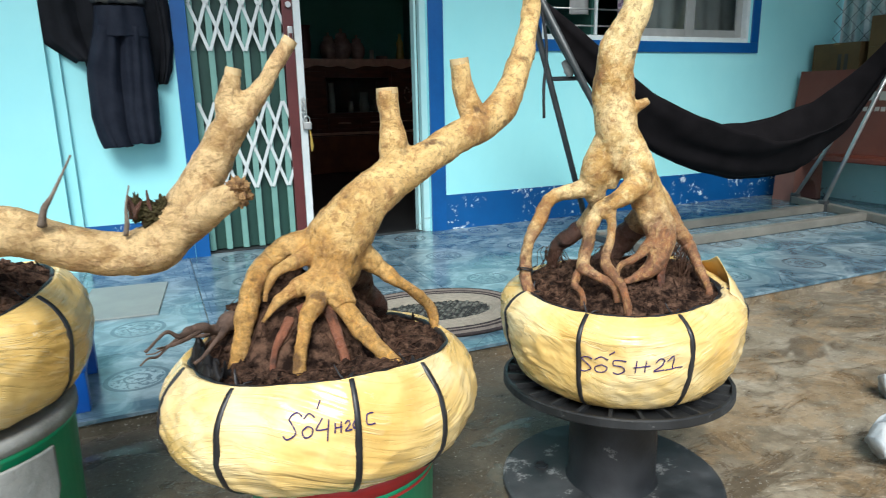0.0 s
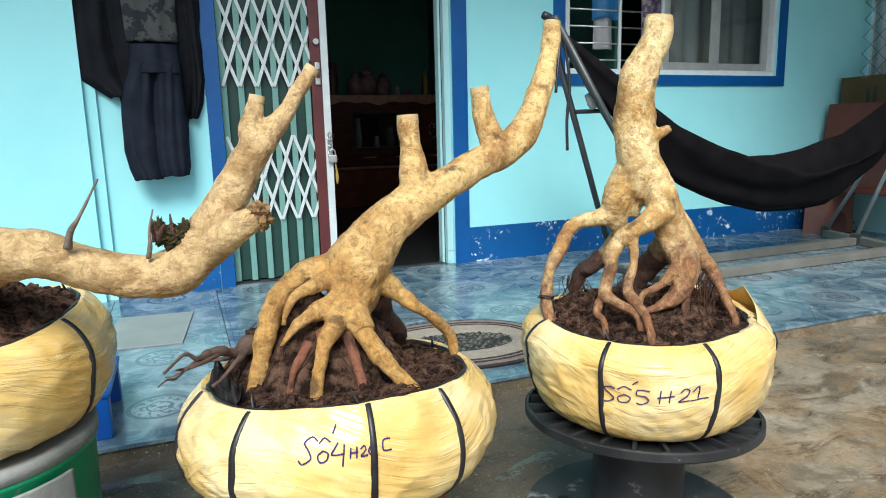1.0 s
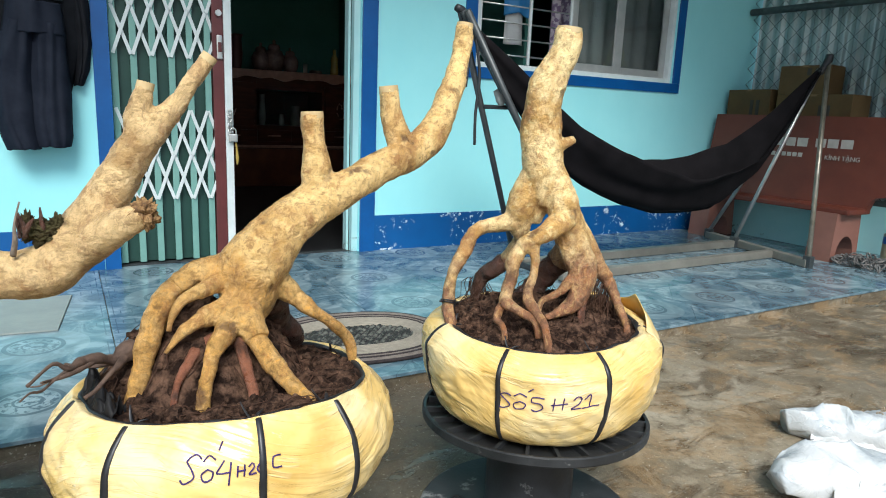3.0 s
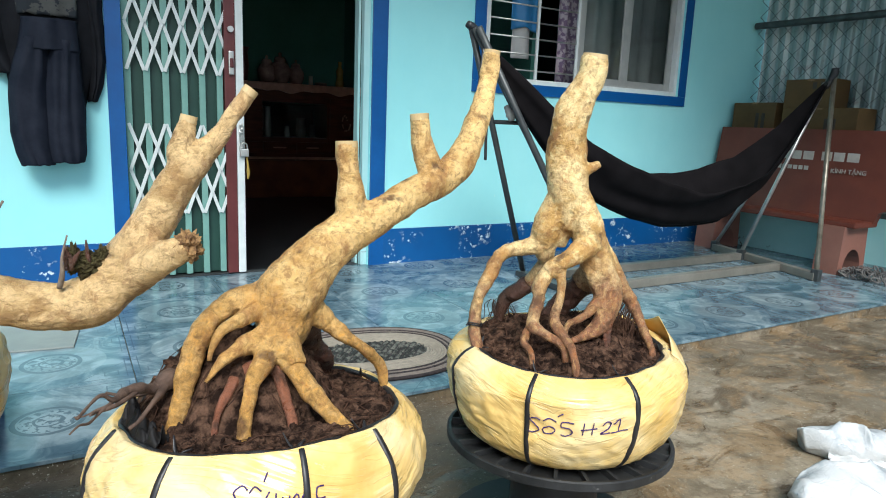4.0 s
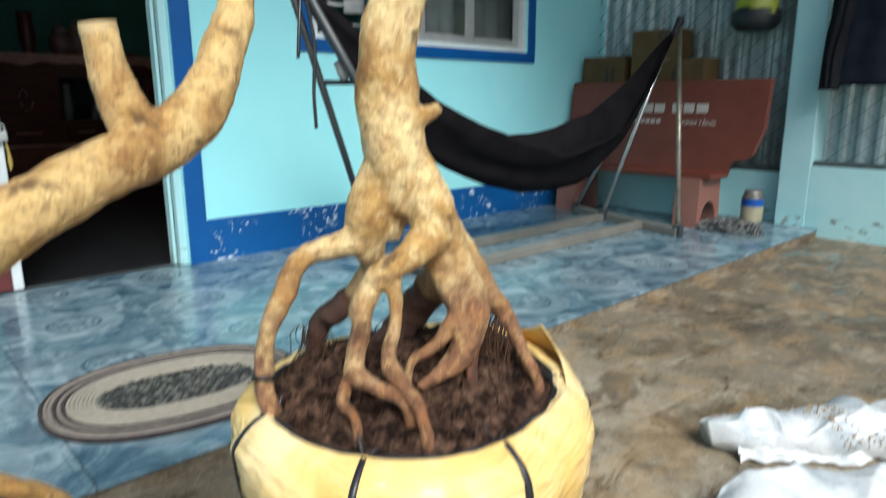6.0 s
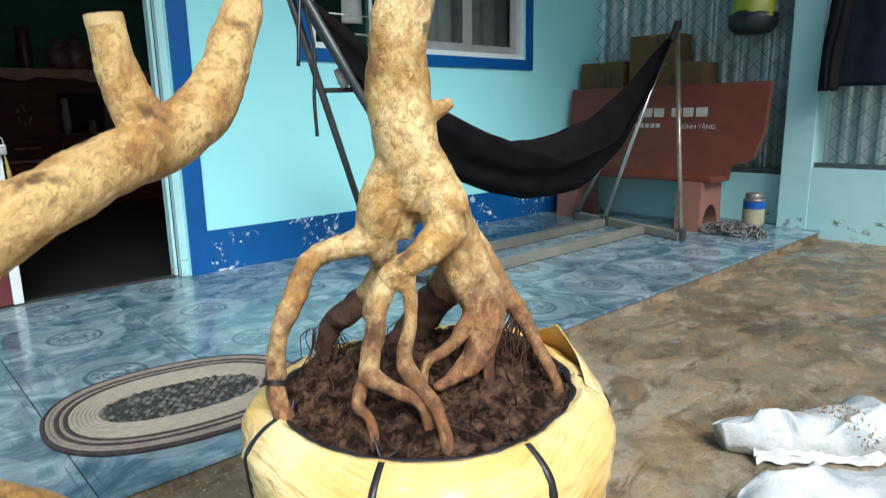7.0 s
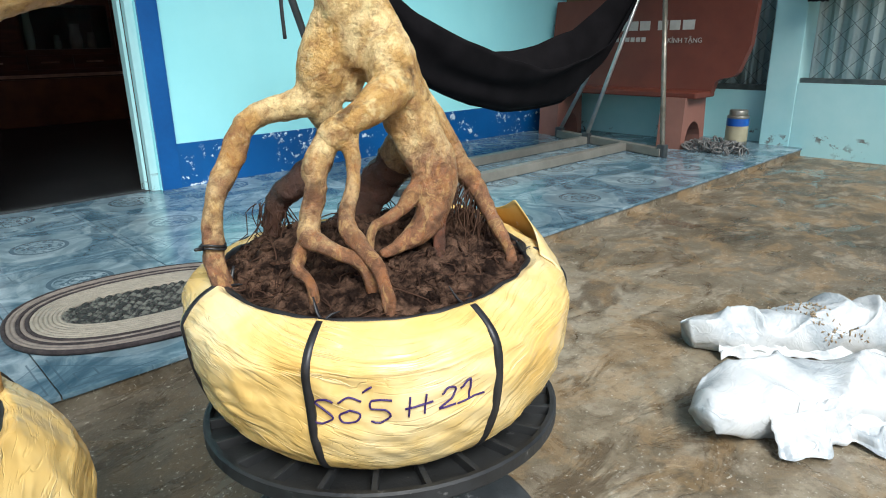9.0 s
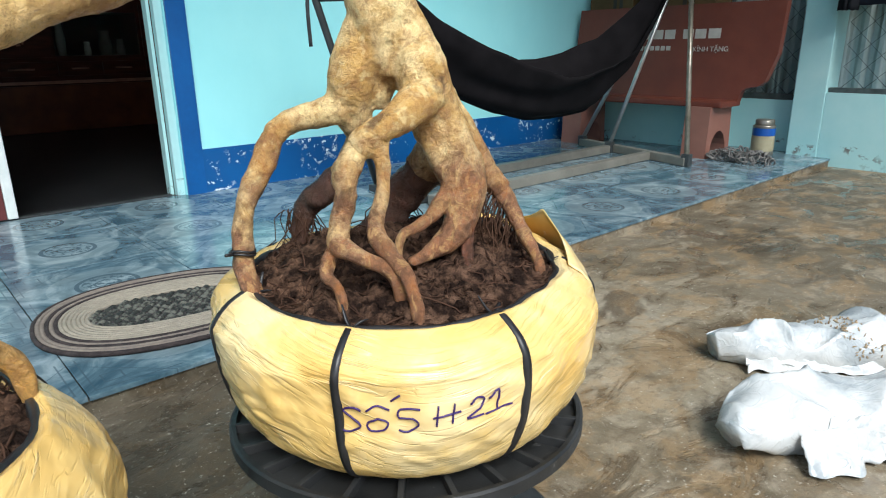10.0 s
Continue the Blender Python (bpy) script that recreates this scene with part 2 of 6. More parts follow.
def concrete_of():
    m, n, l, p = nodes_of("wet_concrete", 0.4)
    v = tex_coord(n, l)
    a = noise_of(n, l, v, 2.6, 12, 0.70, 0.35)
    col = ramp(n, l, a, [(0.36, (0.10, 0.080, 0.051)), (0.45, (0.22, 0.180, 0.122)), (0.53, (0.35, 0.298, 0.212)), (0.62, (0.48, 0.425, 0.325)), (0.72, (0.30, 0.25, 0.178))])
    sep = n.new("ShaderNodeSeparateXYZ")
    l.new(v, sep.inputs[0])
    # concrete tone darkens towards +X, broken up by the large noise
    side_tone = ramp(n, l, calc(n, l, "ADD", calc(n, l, "MULTIPLY", sep.outputs["X"], 0.30), calc(n, l, "MULTIPLY", a, 0.5)), [(0.34, (0, 0, 0)), (0.74, (0.72, 0.72, 0.72))])
    col = mixed(n, l, side_tone, col, (0.040, 0.030, 0.019))
    # shade behind the pots and along the porch, painted into the concrete colour
    pot_shade = calc(n, l, "ADD", calc(n, l, "MULTIPLY", sep.outputs["X"], -0.9), calc(n, l, "MULTIPLY", sep.outputs["Y"], 0.25))
    pot_shade = ramp(n, l, calc(n, l, "ADD", calc(n, l, "ADD", pot_shade, 0.33), calc(n, l, "MULTIPLY", a, 0.55)), [(0.03, (0, 0, 0)), (0.45, (0.66, 0.66, 0.66))])
    b = noise_of(n, l, tex_coord(n, l, "Object", (1.0, 1.6, 1)), 9, 10, 0.72, 0.5)
    col = mixed(n, l, ramp(n, l, b, [(0.52, (0, 0, 0)), (0.62, (0.45, 0.45, 0.45))]), col, (0.42, 0.36, 0.27))
    d = noise_of(n, l, tex_coord(n, l, "Object", (0.8, 1.5, 1)), 6.0, 10, 0.66, 0.8)
    wet = ramp(n, l, d, [(0.53, (0, 0, 0)), (0.61, (0.75, 0.75, 0.75))])
    col = mixed(n, l, wet, col, (0.085, 0.060, 0.036))
    ochre = noise_of(n, l, tex_coord(n, l, "Object", (1.1, 1.4, 1)), 5.2, 9, 0.7, 0.7)
    col = mixed(n, l, ramp(n, l, ochre, [(0.50, (0, 0, 0)), (0.58, (0.42, 0.42, 0.42))]), col, (0.33, 0.215, 0.105))
    pool = noise_of(n, l, tex_coord(n, l, "Object", (0.8, 1.3, 1)), 4.2, 7, 0.62, 0.6)
    water = ramp(n, l, pool, [(0.555, (0, 0, 0)), (0.585, (1, 1, 1))])
    f = noise_of(n, l, v, 48, 10, 0.78)
    col = mixed(n, l, ramp(n, l, f, [(0.50, (0, 0, 0)), (0.62, (0.55, 0.55, 0.55))]), col, (0.11, 0.08, 0.052))
    col = mixed(n, l, pot_shade, col, (0.042, 0.038, 0.030))
    g = noise_of(n, l, v, 130, 6, 0.7)
    col = mixed(n, l, ramp(n, l, g, [(0.61, (0, 0, 0)), (0.66, (0.8, 0.8, 0.8))]), col, (0.55, 0.52, 0.44))
    l.new(col, p.inputs["Base Color"])
    rough = mixed(n, l, wet, ramp(n, l, a, [(0.38, (0.32, 0.32, 0.32)), (0.6, (0.7, 0.7, 0.7))]), (0.16, 0.16, 0.16))
    l.new(mixed(n, l, water, rough, (0.11, 0.11, 0.11)), p.inputs["Roughness"])
    l.new(ramp(n, l, pool, [(0.555, (0.22, 0.22, 0.22)), (0.585, (0.55, 0.55, 0.55))]), p.inputs["Specular IOR Level"])
    h = calc(n, l, "SUBTRACT", calc(n, l, "ADD", f, calc(n, l, "MULTIPLY", g, 0.5)), calc(n, l, "MULTIPLY", wet, 0.5))
    h = calc(n, l, "MULTIPLY", h, ramp(n, l, pool, [(0.555, (1, 1, 1)), (0.585, (0.15, 0.15, 0.15))]))
    bumped(n, l, p, h, 0.5, 0.004)
    return m


concrete = concrete_of()


def tile_of():
    """Glazed tile, 0.4 m: marbled pale blue, a round rosette, a frame line and key-pattern corners."""
    m, n, l, p = nodes_of("glazed_floor_tile", 0.12)
    v = tex_coord(n, l)
    info = n.new("ShaderNodeObjectInfo")
    sep = n.new("ShaderNodeSeparateXYZ")
    l.new(v, sep.inputs[0])
    off = n.new("ShaderNodeVectorMath")
    off.operation = "ADD"
    l.new(v, off.inputs[0])
    shift = n.new("ShaderNodeCombineXYZ")
    l.new(calc(n, l, "MULTIPLY", info.outputs["Random"], 37.0), shift.inputs[0])
    l.new(calc(n, l, "MULTIPLY", info.outputs["Random"], 11.0), shift.inputs[2])
    l.new(shift.outputs[0], off.inputs[1])
    marble = noise_of(n, l, off.outputs[0], 7, 8, 0.62, 1.6)
    col = ramp(n, l, marble, [(0.35, (0.040, 0.085, 0.120)), (0.5, (0.098, 0.165, 0.208)), (0.64, (0.235, 0.315, 0.355))])
    x, y = calc(n, l, "ABSOLUTE", sep.outputs["X"]), calc(n, l, "ABSOLUTE", sep.outputs["Y"])
    r = calc(n, l, "SQRT", calc(n, l, "ADD", calc(n, l, "POWER", sep.outputs["X"], 2.0), calc(n, l, "POWER", sep.outputs["Y"], 2.0)))

    def line(value, at, half):
        return calc(n, l, "LESS_THAN", calc(n, l, "ABSOLUTE", calc(n, l, "SUBTRACT", value, at)), half)

    halo = calc(n, l, "MULTIPLY", calc(n, l, "LESS_THAN", r, 0.140), 0.20)
    col = mixed(n, l, halo, col, (0.40, 0.48, 0.49))
    marks = calc(n, l, "MULTIPLY", noise_of(n, l, v, 55, 4, 0.6), 1.0)
    petal = calc(n, l, "MULTIPLY", calc(n, l, "LESS_THAN", r, 0.062), calc(n, l, "GREATER_THAN", marks, 0.53))
    ring = calc(n, l, "MAXIMUM", line(r, 0.072, 0.0060), calc(n, l, "MAXIMUM", line(r, 0.030, 0.003), petal))
    big = calc(n, l, "MAXIMUM", x, y)
    edge = calc(n, l, "MAXIMUM", line(big, 0.183, 0.0016), line(calc(n, l, "ADD", x, y), 0.245, 0.0016))
    cut = calc(n, l, "MULTIPLY", edge, calc(n, l, "GREATER_THAN", calc(n, l, "MINIMUM", x, y), 0.03))
    ax, ay = calc(n, l, "SUBTRACT", x, 0.145), calc(n, l, "SUBTRACT", y, 0.145)
    key = line(calc(n, l, "MAXIMUM", calc(n, l, "ABSOLUTE", ax), calc(n, l, "ABSOLUTE", ay)), 0.017, 0.0016)
    lines = calc(n, l, "MAXIMUM", calc(n, l, "MULTIPLY", ring, 0.80), calc(n, l, "MULTIPLY", calc(n, l, "MAXIMUM", cut, key), 0.75))
    col = mixed(n, l, lines, col, (0.055, 0.095, 0.125))
    smear = noise_of(n, l, off.outputs[0], 3.5, 7, 0.7)
    col = mixed(n, l, ramp(n, l, smear, [(0.5, (0, 0, 0)), (0.75, (0.35, 0.35, 0.35))]), col, (0.25, 0.27, 0.26))
    l.new(col, p.inputs["Base Color"])
    l.new(ramp(n, l, smear, [(0.35, (0.07, 0.07, 0.07)), (0.65, (0.26, 0.26, 0.26))]), p.inputs["Roughness"])
    bumped(n, l, p, noise_of(n, l, v, 9, 3), 0.05, 0.003)
    return m


tile_mat = tile_of()
grout = surface("grout", (0.17, 0.18, 0.18), (0.26, 0.27, 0.26), 12, 0.8)
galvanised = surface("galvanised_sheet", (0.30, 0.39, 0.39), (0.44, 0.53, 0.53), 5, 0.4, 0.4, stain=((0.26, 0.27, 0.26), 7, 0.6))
wire_mat = surface("dark_wire", (0.045, 0.058, 0.058), (0.10, 0.12, 0.12), 20, 0.55, 0.4)
gate_green = surface("gate_green_enamel", (0.16, 0.33, 0.29), (0.21, 0.40, 0.35), 9, 0.4)
gate_back = surface("gate_dark_green_sheet", (0.012, 0.05, 0.04), (0.018, 0.065, 0.05), 9, 0.5)
lattice_white = surface("gate_white_enamel", (0.62, 0.68, 0.68), (0.74, 0.78, 0.77), 12, 0.35)
maroon = surface("maroon_enamel", (0.10, 0.022, 0.022), (0.13, 0.03, 0.03), 10, 0.4)
tarnished = surface("tarnished_steel", (0.20, 0.18, 0.14), (0.36, 0.33, 0.27), 24, 0.35, 0.6)
chrome = surface("worn_chrome", (0.55, 0.55, 0.53), (0.70, 0.70, 0.68), 24, 0.28, 0.9, rough_to=0.45)
steel = surface("painted_steel_tube", (0.035, 0.04, 0.042), (0.06, 0.066, 0.068), 14, 0.4, 0.1)
beige_steel = surface("beige_steel_rail", (0.16, 0.152, 0.13), (0.22, 0.21, 0.18), 10, 0.45, 0.1)
aluminium = surface("window_aluminium", (0.46, 0.47, 0.46), (0.56, 0.57, 0.55), 12, 0.4, 0.5)
black_cloth = surface("black_hammock_cloth", (0.0050, 0.0045, 0.0052), (0.0105, 0.0092, 0.0105), 9, 0.85, grain=300, bump=0.15, gloss=0.08)
navy_cloth = surface("dark_navy_cloth", (0.008, 0.011, 0.02), (0.018, 0.022, 0.034), 12, 0.75, grain=300, bump=0.2, gloss=0.12)
black_fabric = surface("black_fabric", (0.006, 0.007, 0.009), (0.013, 0.014, 0.018), 12, 0.8, grain=300, bump=0.2, gloss=0.12)
camo = surface("camouflage_cloth", (0.025, 0.03, 0.036), (0.075, 0.078, 0.075), 22, 0.8, lo=0.49, hi=0.51, gloss=0.12)
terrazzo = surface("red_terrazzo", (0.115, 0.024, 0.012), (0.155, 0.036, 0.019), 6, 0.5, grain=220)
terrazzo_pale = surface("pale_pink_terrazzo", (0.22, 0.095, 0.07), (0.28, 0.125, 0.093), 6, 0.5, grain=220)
lettering = surface("white_lettering", (0.42, 0.38, 0.34), (0.52, 0.48, 0.43), 20, 0.6)
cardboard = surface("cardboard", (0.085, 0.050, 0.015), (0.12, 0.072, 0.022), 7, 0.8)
dark_print = surface("dark_print", (0.03, 0.025, 0.02), (0.05, 0.04, 0.03), 10, 0.7)
wood_red = surface("varnished_red_wood", (0.060, 0.015, 0.009), (0.12, 0.03, 0.016), 6, 0.32, grain=40, stretch=(1, 1, 6), gloss=0.15)
wood_plinth = surface("red_brown_board", (0.08, 0.020, 0.008), (0.20, 0.055, 0.02), 5, 0.35, grain=40, gloss=0.3)
wood_edge = surface("carved_wood_edge", (0.34, 0.15, 0.10), (0.48, 0.24, 0.16), 18, 0.35)
ceramic_dark = surface("dark_glazed_ceramic", (0.18, 0.11, 0.095), (0.30, 0.20, 0.17), 16, 0.2)
gold_glass = surface("amber_bottle", (0.35, 0.24, 0.05), (0.45, 0.30, 0.07), 12, 0.2)
beige_paint = surface("pale_porcelain", (0.45, 0.42, 0.36), (0.52, 0.48, 0.42), 12, 0.25)
green_tin = surface("green_pail", (0.01, 0.30, 0.13), (0.02, 0.37, 0.165), 9, 0.35, stain=((0.36, 0.37, 0.35), 7, 0.66))
grey_cement = surface("dried_cement", (0.24, 0.25, 0.235), (0.40, 0.405, 0.385), 14, 0.85, grain=70, bump=0.7)
red_tin = surface("red_label", (0.42, 0.02, 0.02), (0.5, 0.03, 0.03), 9, 0.4)
white_label = surface("white_label", (0.7, 0.7, 0.68), (0.78, 0.78, 0.76), 9, 0.5)
blue_plastic = surface("blue_plastic", (0.005, 0.07, 0.33), (0.008, 0.09, 0.40), 8, 0.35)
blue_sheet = surface("light_blue_plastic", (0.05, 0.28, 0.65), (0.07, 0.34, 0.72), 8, 0.4)
purple_cloth = surface("purple_patterned_cloth", (0.16, 0.11, 0.19), (0.48, 0.42, 0.46), 34, 0.8, lo=0.48, hi=0.54)
grey_cloth = surface("grey_curtain_cloth", (0.15, 0.16, 0.155), (0.22, 0.23, 0.22), 6, 0.8)
rug_dark = surface("dark_rag_cord", (0.014, 0.010, 0.011), (0.048, 0.036, 0.035), 60, 0.9, grain=200, bump=0.8)
rug_weave = surface("green_black_rag_weave", (0.018, 0.022, 0.020), (0.13, 0.135, 0.115), 45, 0.9, grain=200, bump=0.8, lo=0.47, hi=0.56)
rug_light = surface("beige_rag_cord", (0.25, 0.225, 0.18), (0.33, 0.295, 0.235), 60, 0.9, grain=200, bump=0.8)
grey_board = surface("grey_floor_sheet", (0.22, 0.25, 0.24), (0.28, 0.31, 0.29), 8, 0.55)
can_metal = surface("tin_can_metal", (0.20, 0.19, 0.16), (0.32, 0.30, 0.26), 14, 0.35, 0.6)
can_label = surface("cream_can_label", (0.30, 0.27, 0.17), (0.40, 0.36, 0.24), 14, 0.5)
chain_mat = surface("old_chain", (0.10, 0.095, 0.09), (0.24, 0.23, 0.22), 30, 0.5, 0.5)
lime_film = surface("lime_film", (0.33, 0.36, 0.03), (0.42, 0.45, 0.05), 12, 0.3)


def film_white():
    m, n, l, p = nodes_of("white_thin_plastic", 0.25)
    v = tex_coord(n, l)
    col = ramp(n, l, noise_of(n, l, v, 12, 5), [(0.40, (0.44, 0.48, 0.50)), (0.56, (0.70, 0.72, 0.72))])
    dirt = ramp(n, l, noise_of(n, l, v, 9, 8, 0.7), [(0.63, (0, 0, 0)), (0.72, (0.5, 0.5, 0.5))])
    l.new(mixed(n, l, dirt, col, (0.42, 0.35, 0.25)), p.inputs["Base Color"])
    p.inputs["Transmission Weight"].default_value = 0.15
    fold = noise_of(n, l, v, 16, 3, 0.5, 1.5)
    bumped(n, l, p, ramp(n, l, fold, [(0.46, (0, 0, 0)), (0.50, (1, 1, 1)), (0.56, (0.2, 0.2, 0.2)), (0.60, (0.6, 0.6, 0.6))]), 0.22, 0.004)
    return m


white_film = film_white()


def glass_of():
    m, n, l, p = nodes_of("window_glass", 0.03)
    p.inputs["Base Color"].default_value = (0.85, 0.9, 0.9, 1)
    p.inputs["Transmission Weight"].default_value = 1.0
    p.inputs["IOR"].default_value = 1.45
    return m


glass = glass_of()


# ---- building helpers ----
def mesh_object(name, bm, material, smooth=False):
    me = bpy.data.meshes.new(name)
    bmesh.ops.recalc_face_normals(bm, faces=bm.faces)
    bm.to_mesh(me)
    bm.free()
    if smooth:
        me.shade_smooth()
    me.materials.append(material)
    return new(name, me)


def part(name, bm, material, parent, label="", smooth=False):
    ob = mesh_object(name, bm, material, smooth)
    ob.parent = parent
    if label:
        ob["label"] = label
    return ob


def thing(name, label, category, group="", kind=""):
    return tagged(new(name), label, category, group, kind)


def structure(name, bm, material, label, category):
    return tagged(mesh_object(name, bm, material), label, category, "", "structure")


def box(bm, x0, x1, y0, y1, z0, z1, bevel=0.0, m=None):
    r = bmesh.ops.create_cube(bm, size=1.0)
    vs = r["verts"]
    for v in vs:
        v.co = Vector(((x0 + x1) / 2 + v.co.x * (x1 - x0), (y0 + y1) / 2 + v.co.y * (y1 - y0), (z0 + z1) / 2 + v.co.z * (z1 - z0)))
    if bevel > 0:
        es = list({e for v in vs for e in v.link_edges})
        out = bmesh.ops.bevel(bm, geom=es, offset=bevel, segments=2, affect="EDGES", profile=0.6)
        vs = list({v for f in out["faces"] for v in f.verts} | {v for v in vs if v.is_valid})
    if m is not None:
        bmesh.ops.transform(bm, matrix=m, verts=[v for v in vs if v.is_valid])
    return bm


def boxed(*a, **k):
    return box(bmesh.new(), *a, **k)


def rod(bm, a, b, r, r2=None, n=12):
    a, b = Vector(a), Vector(b)
    d = b - a
    m = Matrix.Translation((a + b) / 2) @ d.to_track_quat("Z", "Y").to_matrix().to_4x4()
    bmesh.ops.create_cone(bm, cap_ends=True, segments=n, radius1=r, radius2=r if r2 is None else r2, depth=d.length, matrix=m)
    return bm


def glide(points, step):
    """Points on a smooth curve through the given ones; further values are carried along."""
    p = [np.array(q, float) for q in points]
    p = [2 * p[0] - p[1]] + p + [2 * p[-1] - p[-2]]
    out = []
    for i in range(1, len(p) - 2):
        k = max(2, int(np.linalg.norm(p[i + 1][:3] - p[i][:3]) / step))
        for j in range(k):
            t = j / k
            out.append(0.5 * (2 * p[i] + (p[i + 1] - p[i - 1]) * t + (2 * p[i - 1] - 5 * p[i] + 4 * p[i + 1] - p[i + 2]) * t * t
                              + (3 * p[i] - p[i - 1] - 3 * p[i + 1] + p[i + 2]) * t ** 3))
    out.append(p[-2])
    return out


def sweep(bm, points, sides=12, step=0.008, rough=0.0, seed=0.0, caps=True, flat=1.0):
    """A tube through points (x, y, z, radius), with an uneven skin."""
    q = glide(points, step) if step else [np.array(x, float) for x in points]
    rings, up = [], Vector((0.37, 0.21, 0.9))
    for i, c in enumerate(q):
        d = Vector(q[min(i + 1, len(q) - 1)][:3] - q[max(i - 1, 0)][:3]).normalized()
        u = (up - d * up.dot(d)).normalized()
        w = d.cross(u)
        up = u
        ring = []
        for s in range(sides):
            a = 2 * math.pi * s / sides
            o = u * math.cos(a) * flat + w * math.sin(a)
            p = Vector(c[:3]) + o * c[3]
            if rough:
                k = noise.noise(p * 55 + Vector((seed, 0, 0))) * 0.6 + noise.noise(p * 120 + Vector((0, seed, 0))) * 0.4
                p += o * (c[3] * rough * k)
            ring.append(bm.verts.new(p))
        rings.append(ring)
    for a, b in zip(rings, rings[1:]):
        for s in range(sides):
            bm.faces.new((a[s], a[(s + 1) % sides], b[(s + 1) % sides], b[s]))
    if caps:
        bm.faces.new(rings[0][::-1])
        bm.faces.new(rings[-1])
    return bm


def lathe(bm, profile, n=48, centre=(0, 0), wobble=0.0, seed=0.0, caps=True):
    rings = []
    for r, z in profile:
        ring = []
        for i in range(n):
            a = 2 * math.pi * i / n
            k = 1 + (wobble * noise.noise(Vector((math.cos(a) * 2, math.sin(a) * 2, z * 12 + seed))) if wobble else 0)
            ring.append(bm.verts.new((centre[0] + r * k * math.cos(a), centre[1] + r * k * math.sin(a), z)))
        rings.append(ring)
    for a, b in zip(rings, rings[1:]):
        for i in range(n):
            bm.faces.new((a[i], a[(i + 1) % n], b[(i + 1) % n], b[i]))
    if caps:
        bm.faces.new(rings[0][::-1])
        bm.faces.new(rings[-1])
    return bm


def grid_sheet(bm, nu, nv, place):
    vs = [[bm.verts.new(place(i / nu, j / nv)) for j in range(nv + 1)] for i in range(nu + 1)]
    for i in range(nu):
        for j in range(nv):
            bm.faces.new((vs[i][j], vs[i + 1][j], vs[i + 1][j + 1], vs[i][j + 1]))
    return bm


def thicken(ob, t, offset=0.0):
    s = ob.modifiers.new("thickness", "SOLIDIFY")
    s.thickness, s.offset = t, offset
    return ob


# ---- structure ----
GROUND, FRONT, SIDE, LOW = -0.04, 0.908, 3.40, 3.30
DOOR_L, DOOR_R, WIN_L, WIN_R, WIN_B, WIN_T = -0.511, 0.562, 1.199, 2.684, 0.948, 1.95
TOP = 2.75

bm = bmesh.new()
grid_sheet(bm, 60, 60, lambda u, v: ((u - 0.5) * 9 + 0.5, (v - 0.5) * 9 - 2.0, GROUND + 0.004 * noise.noise(Vector((u * 14, v * 14, 0)))))
structure("ground", bm, concrete, "wet brown and grey stained concrete yard", "ground")
bm = bmesh.new()
for x0, x1, y0, y1 in ((-90, 90, -90, -6.5), (-90, 90, 2.5, 90), (-90, -4.0, -6.5, 2.5), (5.0, 90, -6.5, 2.5)):
    box(bm, x0, x1, y0, y1, GROUND - 0.3, GROUND - 0.004)
structure("ground_beyond", bm, concrete, "concrete and earth beyond the yard", "ground")

bm = boxed(-2.4, SIDE + 0.1, -0.594, FRONT + 0.2, -0.3, -0.008)
structure("porch_base", bm, concrete, "low porch slab under the glazed tiles", "porch")

bm = bmesh.new()
for x0, x1, z0, z1 in ((-1.03, DOOR_L, -0.3, TOP), (DOOR_L, DOOR_R, 2.12, TOP), (DOOR_R, WIN_L, -0.3, TOP), (WIN_L, WIN_R, -0.3, WIN_B),
                       (WIN_L, WIN_R, WIN_T, TOP), (WIN_R, SIDE + 0.12, -0.3, TOP)):
    box(bm, x0, x1, FRONT, FRONT + 0.11, z0, z1)
structure("wall_front", bm, wall_paint, "smooth turquoise painted house wall", "wall")
bm = boxed(-3.4, -1.03, FRONT - 0.045, FRONT + 0.11, -0.3, TOP)
box(bm, -1.03, -0.987, FRONT - 0.02, FRONT - 0.0005, -0.3, TOP)
structure("wall_front_pier", bm, wall_paint, "turquoise wall pier standing slightly proud", "wall")

bm = bmesh.new()
box(bm, -0.985, DOOR_L - 0.063, FRONT - 0.006, FRONT - 0.001, 0.0, 0.176)
box(bm, DOOR_R + 0.081, SIDE, FRONT - 0.006, FRONT - 0.001, 0.0, 0.18)
structure("baseboard", bm, blue_paint, "blue painted wall base flaking to white", "baseboard")
bm = bmesh.new()
box(bm, DOOR_L - 0.06, DOOR_L - 0.001, FRONT - 0.012, FRONT + 0.02, 0.0, 2.18)
box(bm, DOOR_R + 0.002, DOOR_R + 0.079, FRONT - 0.012, FRONT + 0.02, 0.0, 2.18)
box(bm, DOOR_L, DOOR_R + 0.001, FRONT - 0.012, FRONT - 0.001, 2.121, 2.18)
structure("trim_door", bm, blue_trim, "blue painted door surround", "trim")
bm = bmesh.new()
box(bm, WIN_L - 0.069, WIN_R + 0.061, FRONT - 0.010, FRONT - 0.001, WIN_B - 0.059, WIN_B - 0.001)
box(bm, WIN_L - 0.069, WIN_L - 0.001, FRONT - 0.010, FRONT - 0.001, WIN_B, WIN_T + 0.06)
box(bm, WIN_R + 0.001, WIN_R + 0.061, FRONT - 0.010, FRONT - 0.001, WIN_B, WIN_T + 0.06)
structure("trim_window", bm, blue_trim, "blue painted window surround", "trim")
bm = bmesh.new()
box(bm, DOOR_R - 0.032, DOOR_R - 0.001, FRONT + 0.018, FRONT + 0.05, 0.0, 2.11)
